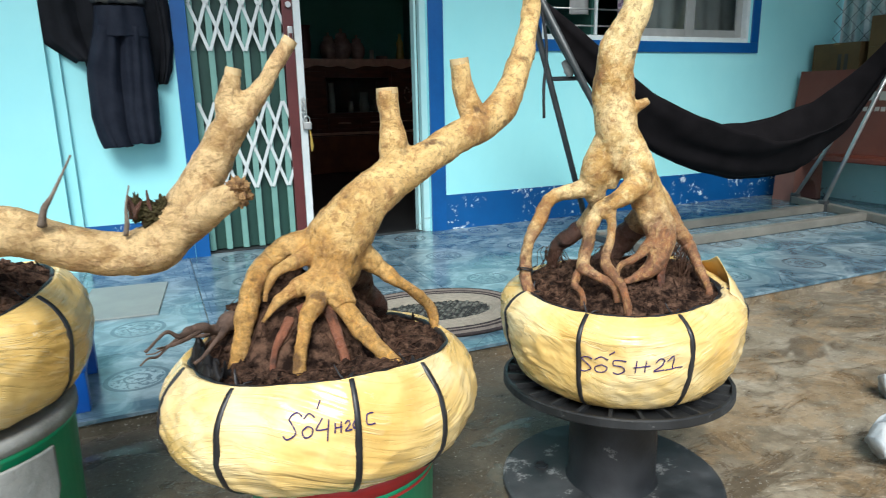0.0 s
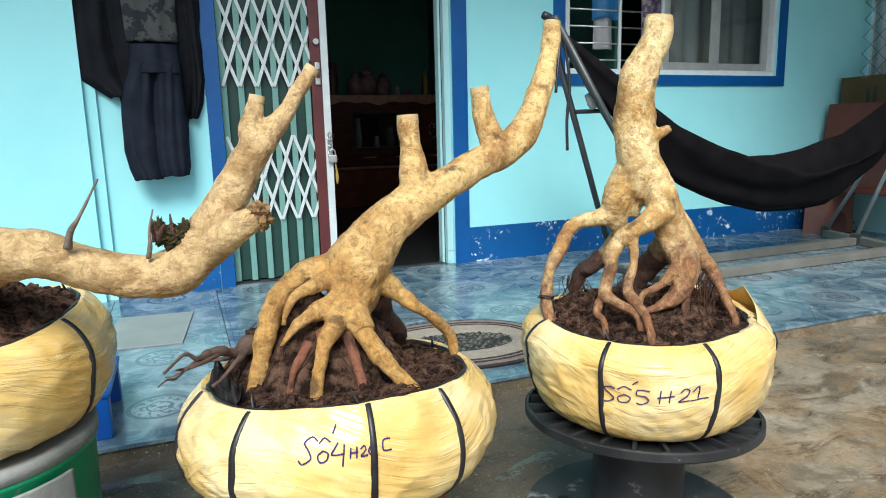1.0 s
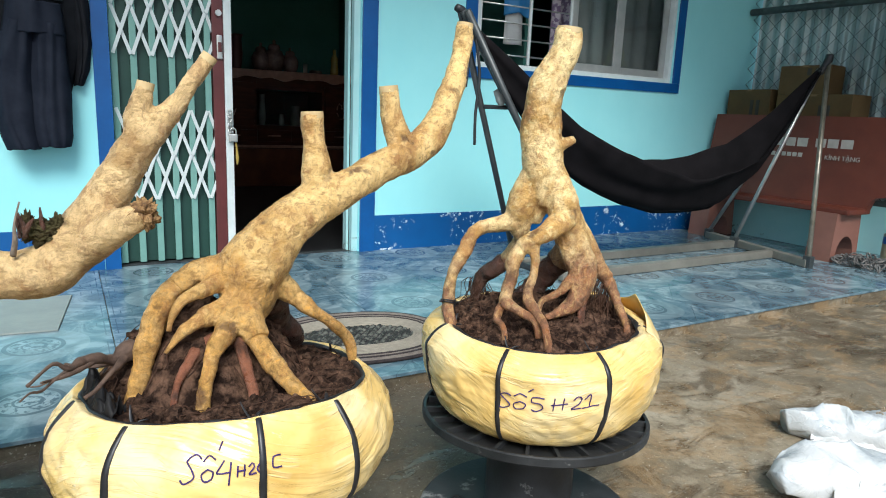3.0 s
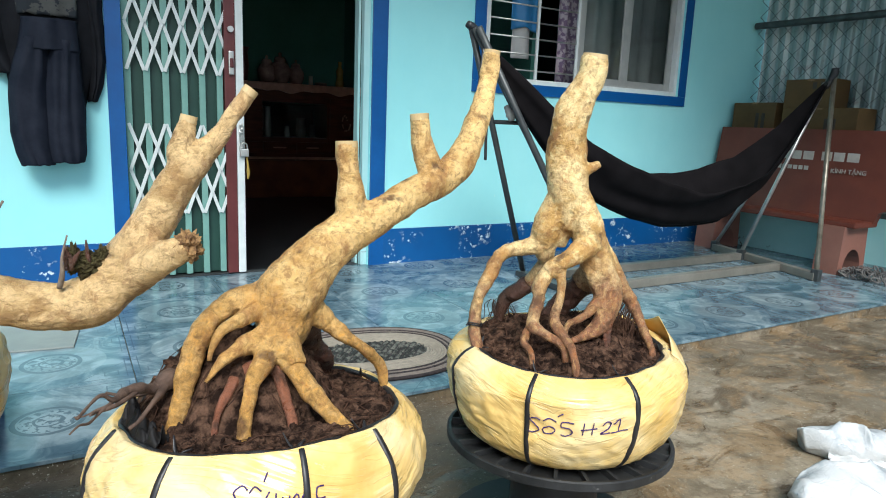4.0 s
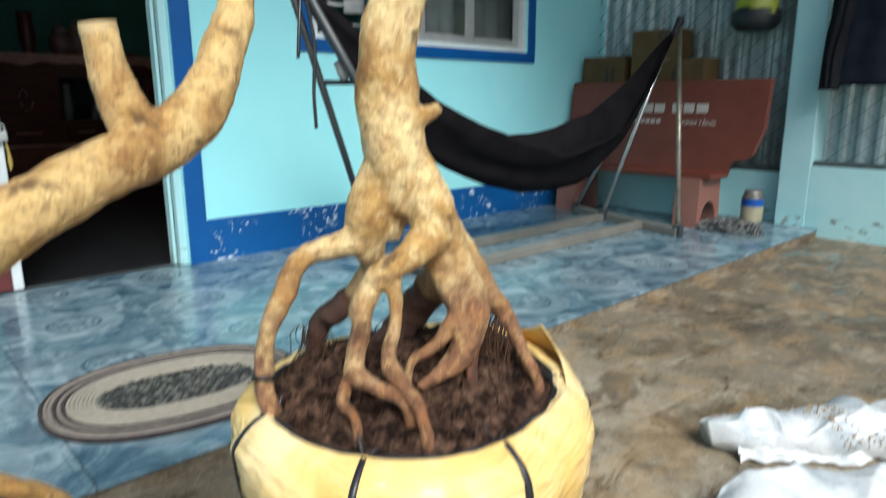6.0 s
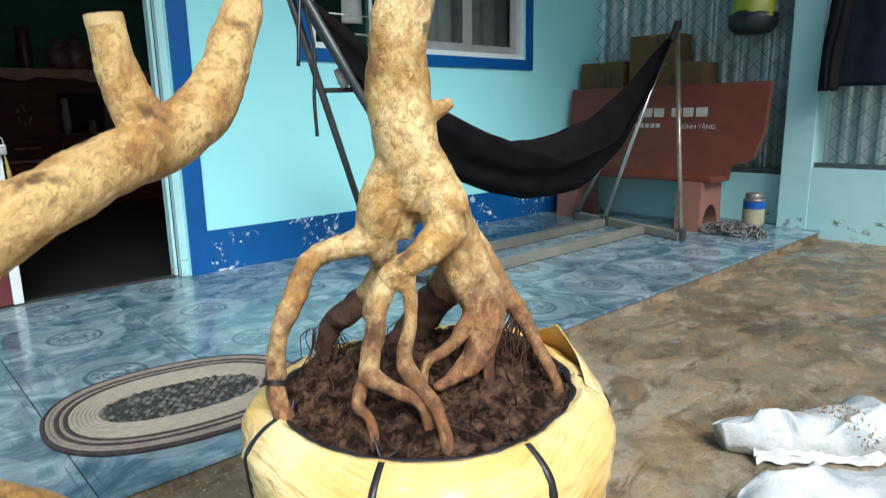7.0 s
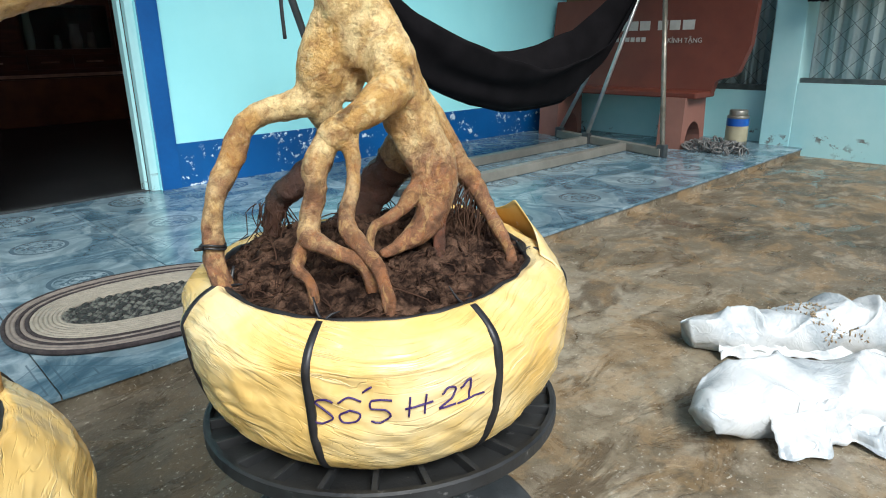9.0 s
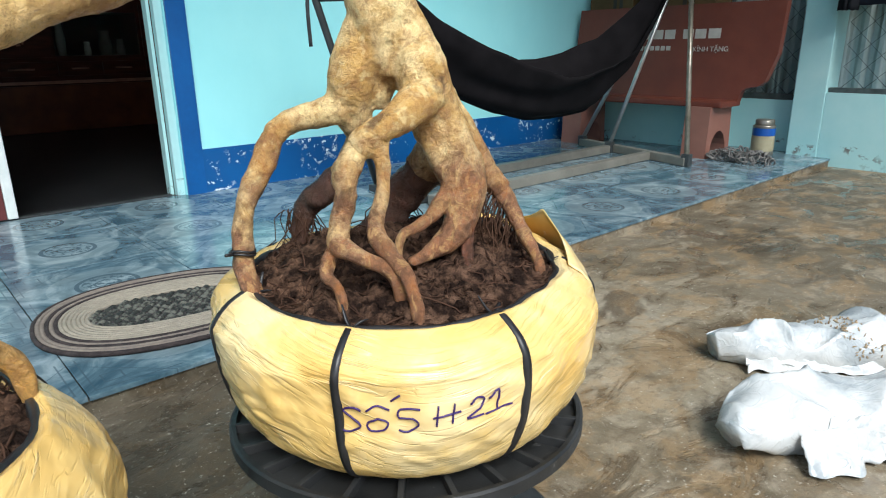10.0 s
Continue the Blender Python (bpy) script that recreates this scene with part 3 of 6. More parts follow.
box(bm, DOOR_R - 0.046, DOOR_R - 0.034, FRONT + 0.055, FRONT + 0.10, 0.0, 2.11)
structure("trim_jamb", bm, old_paint, "pale turquoise steel door jamb", "trim")

# the room behind the door and the window
bm = bmesh.new()
box(bm, -1.9, 3.5, 4.45, 4.55, -0.02, TOP)
box(bm, -2.0, -1.9, FRONT + 0.115, 4.55, -0.02, TOP)
box(bm, 3.5, 3.6, FRONT + 0.115, 4.55, -0.02, TOP)
box(bm, 1.80, 1.85, 1.30, 4.45, -0.02, TOP)
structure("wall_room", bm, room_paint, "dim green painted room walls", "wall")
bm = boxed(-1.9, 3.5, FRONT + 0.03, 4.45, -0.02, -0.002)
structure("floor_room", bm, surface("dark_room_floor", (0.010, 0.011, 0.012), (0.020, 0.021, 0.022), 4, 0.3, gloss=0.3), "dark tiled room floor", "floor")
# unseen ceiling, kept dark so that little light bounces into the room
bm = boxed(-2.0, 3.6, FRONT + 0.115, 4.55, TOP + 0.003, TOP + 0.06)
structure("ceiling_room", bm, surface("dark_room_ceiling", (0.13, 0.12, 0.10), (0.18, 0.165, 0.14), 3, 0.7, gloss=0.15), "unseen dark room ceiling", "ceiling")
# unseen porch ceiling, assumed; it holds sky light off the porch
bm = boxed(-3.4, SIDE + 0.5, -0.75, FRONT + 0.11, TOP + 0.002, TOP + 0.05)
# overhang added only to block the sun from the bench corner
box(bm, 1.7, SIDE + 0.5, -2.3, -0.751, TOP + 0.002, TOP + 0.05)
structure("ceiling_porch", bm, white_ceiling, "unseen pale porch ceiling, with an overhang added to shade the corner", "ceiling")

# the side of the porch: low wall, column, corrugated sheet, wire mesh
bm = bmesh.new()
box(bm, SIDE - 0.02, SIDE + 0.08, -0.372, FRONT - 0.008, -0.3, 0.275)
box(bm, SIDE - 0.22, SIDE - 0.021, 0.02, FRONT - 0.008, -0.3, 0.275)
box(bm, LOW, LOW + 0.1, -6.0, -0.532, -0.3, 0.328)
structure("wall_side", bm, old_paint, "weathered turquoise low side wall with dark scuffs", "wall")
bm = boxed(LOW - 0.004, LOW + 0.16, -0.53, -0.378, -0.3, TOP, bevel=0.004)
structure("column", bm, old_paint, "square turquoise painted porch column", "column")
bm = bmesh.new()


def corrugated(u, v):
    y = FRONT - 0.01 - u * 7.0
    s = math.sin(u * 7.0 / 0.085 * 2 * math.pi)
    return (SIDE + 0.075 + 0.011 * max(-0.55, min(0.55, s)) / 0.55, y, 0.22 + v * 2.5)


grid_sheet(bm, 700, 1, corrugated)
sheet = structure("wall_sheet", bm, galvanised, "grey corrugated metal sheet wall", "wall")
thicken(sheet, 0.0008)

# ---- the potted trees ----
def trunk_of(parent, name, material, tubes, voxel=0.0024, label=""):
    bm = bmesh.new()
    for k, t in enumerate(tubes):
        sweep(bm, t, 14, 0.010, 0.10, k * 7.3)
    ob = part(name, bm, material, parent, label, smooth=True)
    r = ob.modifiers.new("blend", "REMESH")
    r.mode, r.voxel_size, r.use_smooth_shade = "VOXEL", voxel, True
    s = ob.modifiers.new("soften", "SMOOTH")
    s.factor, s.iterations = 0.5, 9
    for size, strength in ((0.045, 0.008), (0.013, 0.0022), (0.006, 0.0010)):
        tex = bpy.data.textures.new(name + "_relief", "CLOUDS")
        tex.noise_scale, tex.noise_depth = size, 3
        d = ob.modifiers.new("relief", "DISPLACE")
        d.texture, d.strength, d.mid_level, d.texture_coords = tex, strength, 0.5, "GLOBAL"
    return ob


def root_of(parent, points, material, label="", rough=0.34, sink=False):
    k = len(points) - 1
    pts = [(x, y, z, r * (0.95 if i == 0 else 1.0 - 0.16 * i / k + 0.07 * math.sin(i * 2.7 + x * 60))) for i, (x, y, z, r) in enumerate(points)]
    if sink:
        (x0, y0, z0, _), (x, y, z, r) = points[-2:]
        pts.append((x + (x - x0) * 0.35, y + (y - y0) * 0.35, z - 0.028, r * 0.8))
    return part("root", sweep(bmesh.new(), pts, 14, 0.0035, rough, points[0][0] * 91), material, parent, label, smooth=True)


def cut_end(parent, at, towards, r, material):
    """A sawn end: a slightly uneven disc with a bark rim."""
    a, b = Vector(at), Vector(towards)
    d = (a - b).normalized()
    bm = rod(bmesh.new(), a - d * 0.006, a + d * 0.0025, r * 0.97, r * 0.94, 20)
    return part("cut_end", bm, material, parent, "pale sawn wood end", smooth=False)


def wrap_profile(t, p):
    """Radius and height of a wrapped root ball at t from the foot (0) over the belly to the inner lip (1)."""
    z0, zb, z1, rf, rb, rr = p[:6]
    if t < 0.12:
        return rf * (t / 0.12), z0
    if t < 0.88:
        s = (t - 0.12) / 0.76
        a = -math.pi / 2 + s * (math.pi * 0.80)
        k = math.cos(a) ** 0.72 if math.cos(a) > 0 else 0.0
        if a < 0:
            return rf + (rb - rf) * k, zb + (zb - z0) * math.sin(a)
        top = math.sin(math.pi * 0.30)
        return rr + (rb - rr) * max(0.0, (math.cos(a) - math.cos(math.pi * 0.30)) / (1 - math.cos(math.pi * 0.30))), zb + (z1 - zb) * math.sin(a) / top
    s = (t - 0.88) / 0.12
    return rr - 0.018 * s, z1 + 0.004 * math.sin(s * math.pi) - 0.018 * s


def wrap_point(c, p, phi, t, seed, lip=lambda a: 0.0, out=0.0, folds=True):
    r, z = wrap_profile(t, p)
    ca, sa = math.cos(phi), math.sin(phi)
    lift = max(0.0, (z - p[1]) / (p[2] - p[1]))
    z += lip(phi) * lift
    r *= 1 + 0.030 * noise.noise(Vector((ca * 1.6 + seed, sa * 1.6, z * 7)))
    if folds and t > 0.1:
        q = Vector((ca * 1.5, sa * 1.5 + seed, z * 9 + 0.5 * ca))
        n1 = 1 - abs(noise.noise(q * 2.6)) * 2
        n2 = 1 - abs(noise.noise(Vector((q.x * 4, q.y * 4, q.z * 7 + 3 * q.x)))) * 2
        n3 = 1 - abs(noise.noise(Vector((ca * 2.2 + 4, sa * 2.2 + seed, z * 34 + 4 * ca)))) * 2
        r += 0.0034 * n1 + 0.0016 * n2 + 0.0009 * n3
    return Vector((c[0] + (r + out) * ca, c[1] + (r + out) * sa, z + p[6] * r * ca + p[7] * r * sa))


def root_ball(parent, c, p, seed, straps, lip):
    bm = bmesh.new()
    grid_sheet(bm, 240, 100, lambda u, v: wrap_point(c, p, u * 2 * math.pi, v, seed, lip))
    uv = bm.loops.layers.uv.new("round")
    for k, f in enumerate(bm.faces):
        i, j = divmod(k, 100)
        for lp, (du, dv) in zip(f.loops, ((0, 0), (1, 0), (1, 1), (0, 1))):
            s, h = (i + du) / 240, (j + dv) / 100
            lp[uv].uv = (s + seed + 0.05 * math.sin(6.283 * s * 2), h + 0.10 * math.sin(6.283 * s * 3 + seed))
    bmesh.ops.remove_doubles(bm, verts=bm.verts, dist=0.0003)
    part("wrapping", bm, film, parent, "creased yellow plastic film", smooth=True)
    for a in straps:
        tw = 0.05 * math.sin(a * 3 + seed)
        bm = bmesh.new()
        rows = []
        line = [(0.16 + 0.80 * i / 45, radians(a) + tw * (0.34 - 0.80 * i / 45)) for i in range(46)]
        rise = [max((wrap_point(c, p, f + e * 0.019, t, seed, lip) - wrap_point(c, p, f + e * 0.019, t, seed, lip, 0, False)).dot(Vector((math.cos(f), math.sin(f), 0))) for e in (-1, -0.5, 0, 0.5, 1)) for t, f in line]
        rise = [max(rise[max(0, i - 1):i + 2]) for i in range(46)]
        rise = [sum(rise[max(0, i - 2):i + 3]) / len(rise[max(0, i - 2):i + 3]) for i in range(46)]
        for (t, phi), up in zip(line, rise):
            row = []
            for e, o in ((-1, up - 0.003), (-0.8, up + 0.0016), (0.8, up + 0.0016), (1, up - 0.003)):
                q = wrap_point(c, p, phi + e * 0.020, t, seed, lip, o, False)
                row.append(bm.verts.new(q))
            rows.append(row)
        for x, y in zip(rows, rows[1:]):
            for k in range(3):
                bm.faces.new((x[k], x[k + 1], y[k + 1], y[k]))
        part("strap", bm, strap_mat, parent, "black packing strap", smooth=True)
        k = wrap_point(c, p, radians(a), 0.95, seed, lip)
        bm = bmesh.new()
        inward = Vector((c[0] - k.x, c[1] - k.y, 0)).normalized()
        side = Vector((-inward.y, inward.x, 0))
        for s in (-1, 1):
            sweep(bm, [(*k, 0.0024), (*(k + side * 0.006 * s + inward * 0.004 + Vector((0, 0, 0.005))), 0.0026),
                       (*(k + side * 0.012 * s + inward * 0.010 + Vector((0, 0, 0.012 + 0.006 * s))), 0.0012)], 6, 0.004, flat=0.5)
        part("knot", bm, strap_mat, parent, "black strap knot", smooth=True)
    bm = bmesh.new()
    sweep(bm, [(*wrap_point(c, p, 2 * math.pi * i / 40, 0.94, seed, lip, 0.001), 0.0040 + 0.0012 * math.sin(i * 2.3)) for i in range(41)], 6, 0.012, 0.2)
    part("rim_cord", bm, strap_mat, parent, "black cord round the rim", smooth=True)


def soil_in(parent, c, r, z, peak, seed, lip, offset=(0, 0), lean=(0, 0), spread=1.0):
    bm = bmesh.new()

    def place(u, v):
        a, k = u * 2 * math.pi, v
        x, y = c[0] + r * k * math.cos(a), c[1] + r * k * math.sin(a)
        d = math.hypot(x - c[0] - offset[0], y - c[1] - offset[1]) / (r * spread)
        h = peak * max(0.0, 1 - d * d) * (1 - k ** 5) + lip(a) * k * 0.9 + lean[0] * (x - c[0]) + lean[1] * (y - c[1])
        h += (1 - 0.7 * k ** 4) * (0.012 * noise.noise(Vector((x * 24, y * 24, seed))) + 0.010 * noise.noise(Vector((x * 62, y * 62, seed))) + 0.007 * noise.noise(Vector((x * 150, y * 150, seed))))
        return (x, y, z + h)

    grid_sheet(bm, 130, 44, place)
    bmesh.ops.remove_doubles(bm, verts=bm.verts, dist=0.0002)
    part("soil", bm, soil_mat, parent, "dark crumbly soil", smooth=True)
    rng = random.Random(int(seed * 10))
    bm = bmesh.new()
    for i in range(420):
        a, k = rng.uniform(0, 6.283), math.sqrt(rng.uniform(0, 0.85))
        q = Vector(place(a / 6.283, k))
        s = rng.uniform(0.002, 0.009)
        bmesh.ops.create_icosphere(bm, subdivisions=1, radius=s, matrix=Matrix.Translation(q) @ Euler((a, k * 9, i)).to_matrix().to_4x4() @ Matrix.Diagonal((1, 0.7, 0.6, 1)))
    clods = part("crumb_layer", bm, soil_mat, parent, "loose soil crumbs")
    clods["kind"] = "stuff"
    bm = bmesh.new()
    for i in range(130):
        a, k = rng.uniform(0, 6.283), math.sqrt(rng.uniform(0.02, 0.9))
        pts, h = [], rng.uniform(0.001, 0.008)
        for j in range(5):
            q = Vector(place((a / 6.283) % 1.0, min(0.97, k)))
            pts.append((q.x, q.y, q.z + h * math.sin(j / 4 * math.pi), 0.0008 * (1.25 - j * 0.2)))
            a += rng.uniform(-0.16, 0.16)
            k += rng.uniform(-0.09, 0.09)
            k = min(0.97, max(0.05, k))
        sweep(bm, pts, 5, 0.01)
    hair = part("hair_root_layer", bm, rootlet_mat, parent, "fine hair roots on the soil", smooth=True)
    hair["kind"] = "stuff"


def write_on(parent, c, p, seed, lip, strokes, phi0, phi1, z0, z1, rise, wide=0.0009):
    """Marker strokes on the film; a stroke is a row of (across, up) in the lettering's own box."""
    for s in strokes:
        bm = bmesh.new()
        pts = []
        for q in glide([(x, y, 0.0) for x, y in s], 0.05):
            phi = radians(phi0 + (phi1 - phi0) * q[0])
            z, lo, hi = z0 + (z1 - z0) * q[1] + rise * q[0], 0.12, 0.88
            for _ in range(20):
                mid = (lo + hi) / 2
                lo, hi = (mid, hi) if wrap_point(c, p, phi, mid, seed, lip).z < z else (lo, mid)
            pts.append((*wrap_point(c, p, phi, lo, seed, lip, 0.0012), wide))
        sweep(bm, pts, 6, 0)
        part("pen_stroke", bm, ink, parent, "violet marker writing", smooth=True)


def cable_spool(c, z0, z1):
    sp = thing("cable_spool", "black plastic cable spool standing on wet concrete", "cable spool")
    bm = lathe(bmesh.new(), [(0.001, z0), (0.197, z0), (0.200, z0 + 0.004), (0.200, z0 + 0.013), (0.195, z0 + 0.017), (0.09, z0 + 0.018), (0.001, z0 + 0.018)], 64, c, caps=False)
    part("lower_flange", bm, dusty_black, sp, "dusty scuffed lower flange", smooth=False)
    bm = lathe(bmesh.new(), [(0.084, z0 + 0.017), (0.079, z0 + 0.03), (0.078, z1 - 0.03), (0.084, z1 - 0.012)], 48, c, caps=False)
    part("drum", bm, black_plastic, sp, "smooth black drum", smooth=True)
    zt = z1 - 0.017
    tip = Matrix.Translation((c[0], c[1], zt)) @ Matrix.Rotation(radians(3.5), 4, Vector((-0.78, 0.62, 0))) @ Matrix.Translation((-c[0], -c[1], -zt))
    bm = lathe(bmesh.new(), [(0.001, zt), (0.197, zt), (0.200, zt + 0.003), (0.200, zt + 0.015), (0.1975, zt + 0.017), (0.193, zt + 0.017), (0.192, zt + 0.006),
                             (0.130, zt + 0.006), (0.129, zt + 0.017), (0.122, zt + 0.017), (0.121, zt + 0.006), (0.001, zt + 0.006)], 72, c, caps=False)
    bmesh.ops.transform(bm, matrix=tip, verts=bm.verts)
    part("upper_flange", bm, worn_black, sp, "black upper flange with a ribbed rim")
    rib = None
    for i in range(24):
        m = tip @ pose(c[0], c[1], 0, 0, 0, 15 * i + 4)
        if rib is None:
            rib = part("rib", boxed(0.1285, 0.1935, -0.0030, 0.0030, zt + 0.004, zt + 0.0160, bevel=0.0010), worn_black, sp)
            rib.matrix_basis = m
        else:
            o = new("rib", rib.data)
            o.parent, o.matrix_basis = sp, m
    for i in range(3):
        a = radians(20 + 120 * i)
        x, y = c[0] + 0.13 * math.cos(a), c[1] + 0.13 * math.sin(a)
        part("hole_rim", lathe(bmesh.new(), [(0.010, z0 + 0.0175), (0.010, z0 + 0.0205), (0.014, z0 + 0.0205), (0.014, z0 + 0.0175)], 16, (x, y), caps=False), black_plastic, sp)
    return sp


def tree_thing(name, label):
    return thing(name, label, "bonsai tree", "wrapped bonsai stock")


T5_TRUNK = [(0.019, -1.236, 0.830, 0.0212), (0.017, -1.234, 0.799, 0.0224), (0.007, -1.226, 0.771, 0.0261),
    (-0.003, -1.217, 0.741, 0.0319), (-0.006, -1.215, 0.703, 0.0315), (-0.006, -1.215, 0.659, 0.0338),
    (-0.001, -1.219, 0.617, 0.0351), (0.003, -1.223, 0.585, 0.0328), (0.005, -1.224, 0.544, 0.0180)]
T5_LIMB_LEFT = [(-0.007, -1.215, 0.607, 0.0234), (-0.017, -1.206, 0.575, 0.0252), (-0.027, -1.200, 0.546, 0.0242),
    (-0.023, -1.190, 0.519, 0.0230), (-0.017, -1.189, 0.497, 0.0179), (-0.012, -1.186, 0.483, 0.0107)]
T5_LIMB_RIGHT = [(0.010, -1.227, 0.606, 0.0235), (0.018, -1.247, 0.569, 0.0246), (0.023, -1.251, 0.537, 0.0274),
    (0.043, -1.252, 0.500, 0.0282), (0.048, -1.268, 0.466, 0.0273), (0.048, -1.283, 0.430, 0.0215),
    (0.031, -1.291, 0.395, 0.0163), (0.005, -1.289, 0.381, 0.0112), (-0.014, -1.286, 0.374, 0.0070),
    (-0.029, -1.288, 0.372, 0.0046)]
T5_L1 = [(-0.036, -1.193, 0.516, 0.0178), (-0.061, -1.180, 0.509, 0.0144), (-0.082, -1.170, 0.504, 0.0126),
    (-0.101, -1.166, 0.490, 0.0121), (-0.115, -1.168, 0.465, 0.0122), (-0.132, -1.172, 0.441, 0.0117),
    (-0.144, -1.174, 0.414, 0.0113), (-0.148, -1.178, 0.387, 0.0109), (-0.152, -1.187, 0.364, 0.0116),
    (-0.149, -1.196, 0.338, 0.0112)]
T5_C1 = [(0.021, -1.262, 0.530, 0.0212), (-0.014, -1.266, 0.513, 0.0178), (-0.041, -1.263, 0.499, 0.0146),
    (-0.061, -1.253, 0.482, 0.0137), (-0.074, -1.253, 0.463, 0.0138), (-0.079, -1.259, 0.443, 0.0113),
    (-0.091, -1.264, 0.419, 0.0119), (-0.099, -1.273, 0.401, 0.0108), (-0.089, -1.293, 0.391, 0.0092),
    (-0.070, -1.313, 0.378, 0.0082)]
T5_C2 = [(-0.043, -1.264, 0.487, 0.0105), (-0.044, -1.270, 0.463, 0.0070), (-0.051, -1.276, 0.441, 0.0070),
    (-0.061, -1.279, 0.419, 0.0087), (-0.069, -1.291, 0.406, 0.0092), (-0.069, -1.310, 0.393, 0.0091),
    (-0.066, -1.330, 0.377, 0.0080), (-0.069, -1.345, 0.355, 0.0069)]
T5_C1B = [(-0.093, -1.268, 0.409, 0.0088), (-0.105, -1.265, 0.387, 0.0073), (-0.114, -1.271, 0.374, 0.0067), (-0.111,
    -1.286, 0.365, 0.0056)]
T5_R1B = [(0.043, -1.278, 0.439, 0.0123), (0.012, -1.282, 0.417, 0.0087), (-0.008, -1.279, 0.404, 0.0075),
    (-0.028, -1.275, 0.395, 0.0058)]
T5_R2 = [(0.051, -1.233, 0.527, 0.0228), (0.081, -1.245, 0.472, 0.0229), (0.099, -1.258, 0.443, 0.0162),
    (0.114, -1.275, 0.419, 0.0121), (0.116, -1.292, 0.396, 0.0090), (0.105, -1.319, 0.378, 0.0082),
    (0.097, -1.344, 0.358, 0.0075)]
T5_B1 = [(-0.009, -1.187, 0.487, 0.0149), (-0.009, -1.150, 0.437, 0.0164), (-0.024, -1.125, 0.416, 0.0161), (-0.034,
    -1.105, 0.398, 0.0157), (-0.040, -1.100, 0.375, 0.0126), (-0.045, -1.096, 0.340, 0.0101)]
T5_B2 = [(0.075, -1.228, 0.480, 0.0247), (0.067, -1.197, 0.440, 0.0242), (0.054, -1.173, 0.408, 0.0231), (0.036,
    -1.159, 0.375, 0.0213), (0.020, -1.134, 0.349, 0.0170)]
T5_M = [(0.043, -1.292, 0.402, 0.0099), (0.037, -1.300, 0.375, 0.0075), (0.022, -1.314, 0.351, 0.0063)]
T5_WEB = [(0.007, -1.210, 0.597, 0.0272), (0.006, -1.209, 0.570, 0.0277), (0.004, -1.208, 0.548, 0.0232), (0.002, -1.208, 0.529, 0.0155), (0.002, -1.209, 0.512, 0.0077)]
T5_KNOB = [(0.019, -1.235, 0.647, 0.0109), (0.028, -1.243, 0.653, 0.0079), (0.036, -1.250, 0.659, 0.0067)]
T4_TRUNK = [(-0.506, -1.254, 0.412, 0.0236), (-0.499, -1.256, 0.444, 0.0363), (-0.494, -1.257, 0.478, 0.0433),
    (-0.475, -1.253, 0.504, 0.0411), (-0.446, -1.250, 0.535, 0.0344), (-0.405, -1.239, 0.559, 0.0313),
    (-0.364, -1.248, 0.583, 0.0259), (-0.306, -1.230, 0.608, 0.0245), (-0.250, -1.213, 0.628, 0.0245),
    (-0.198, -1.195, 0.664, 0.0226), (-0.166, -1.181, 0.716, 0.0193), (-0.142, -1.166, 0.766, 0.0168),
    (-0.131, -1.154, 0.786, 0.0152), (-0.126, -1.154, 0.829, 0.0140)]
T4_STUB1 = [(-0.401, -1.239, 0.567, 0.0205),
    (-0.397, -1.237, 0.593, 0.0219),
    (-0.399, -1.234, 0.628, 0.0178),
    (-0.402, -1.231, 0.657, 0.0160),
    (-0.403, -1.230, 0.682, 0.0158)]
T4_STUB2 = [(-0.256, -1.211, 0.619, 0.0187),
    (-0.261, -1.207, 0.642, 0.0186),
    (-0.268, -1.203, 0.667, 0.0167),
    (-0.275, -1.199, 0.700, 0.0149),
    (-0.278, -1.199, 0.723, 0.0148)]
T4_L = [(-0.521, -1.240, 0.481, 0.0244), (-0.555, -1.251, 0.483, 0.0164), (-0.584, -1.256, 0.469, 0.0161),
    (-0.603, -1.272, 0.451, 0.0165), (-0.616, -1.277, 0.421, 0.0165), (-0.628, -1.283, 0.382, 0.0165),
    (-0.638, -1.291, 0.347, 0.0145)]
T4_L2 = [(-0.535, -1.268, 0.473, 0.0126), (-0.565, -1.291, 0.469, 0.0093), (-0.584, -1.297, 0.460, 0.0077), (-0.596,
    -1.300, 0.440, 0.0050), (-0.599, -1.302, 0.428, 0.0038)]
T4_L3 = [(-0.528, -1.279, 0.445, 0.0133), (-0.561, -1.292, 0.434, 0.0108), (-0.584, -1.297, 0.423, 0.0085), (-0.596,
    -1.300, 0.410, 0.0050), (-0.604, -1.302, 0.402, 0.0036)]
T4_C1 = [(-0.512, -1.283, 0.444, 0.0223), (-0.535, -1.309, 0.423, 0.0158), (-0.554, -1.325, 0.405, 0.0127), (-0.565,
    -1.342, 0.379, 0.0111), (-0.573, -1.356, 0.349, 0.0096)]
T4_C2 = [(-0.510, -1.284, 0.444, 0.0223), (-0.501, -1.317, 0.409, 0.0160), (-0.490, -1.340, 0.388, 0.0143), (-0.478,
    -1.364, 0.370, 0.0134), (-0.461, -1.383, 0.349, 0.0126)]
T4_C3 = [(-0.526, -1.290, 0.409, 0.0103), (-0.519, -1.312, 0.384, 0.0088), (-0.517, -1.334, 0.364, 0.0086), (-0.517,
    -1.359, 0.343, 0.0077)]
T4_C4 = [(-0.540, -1.287, 0.398, 0.0081), (-0.564, -1.291, 0.388, 0.0088), (-0.579, -1.308, 0.377, 0.0078), (-0.596,
    -1.325, 0.356, 0.0056)]
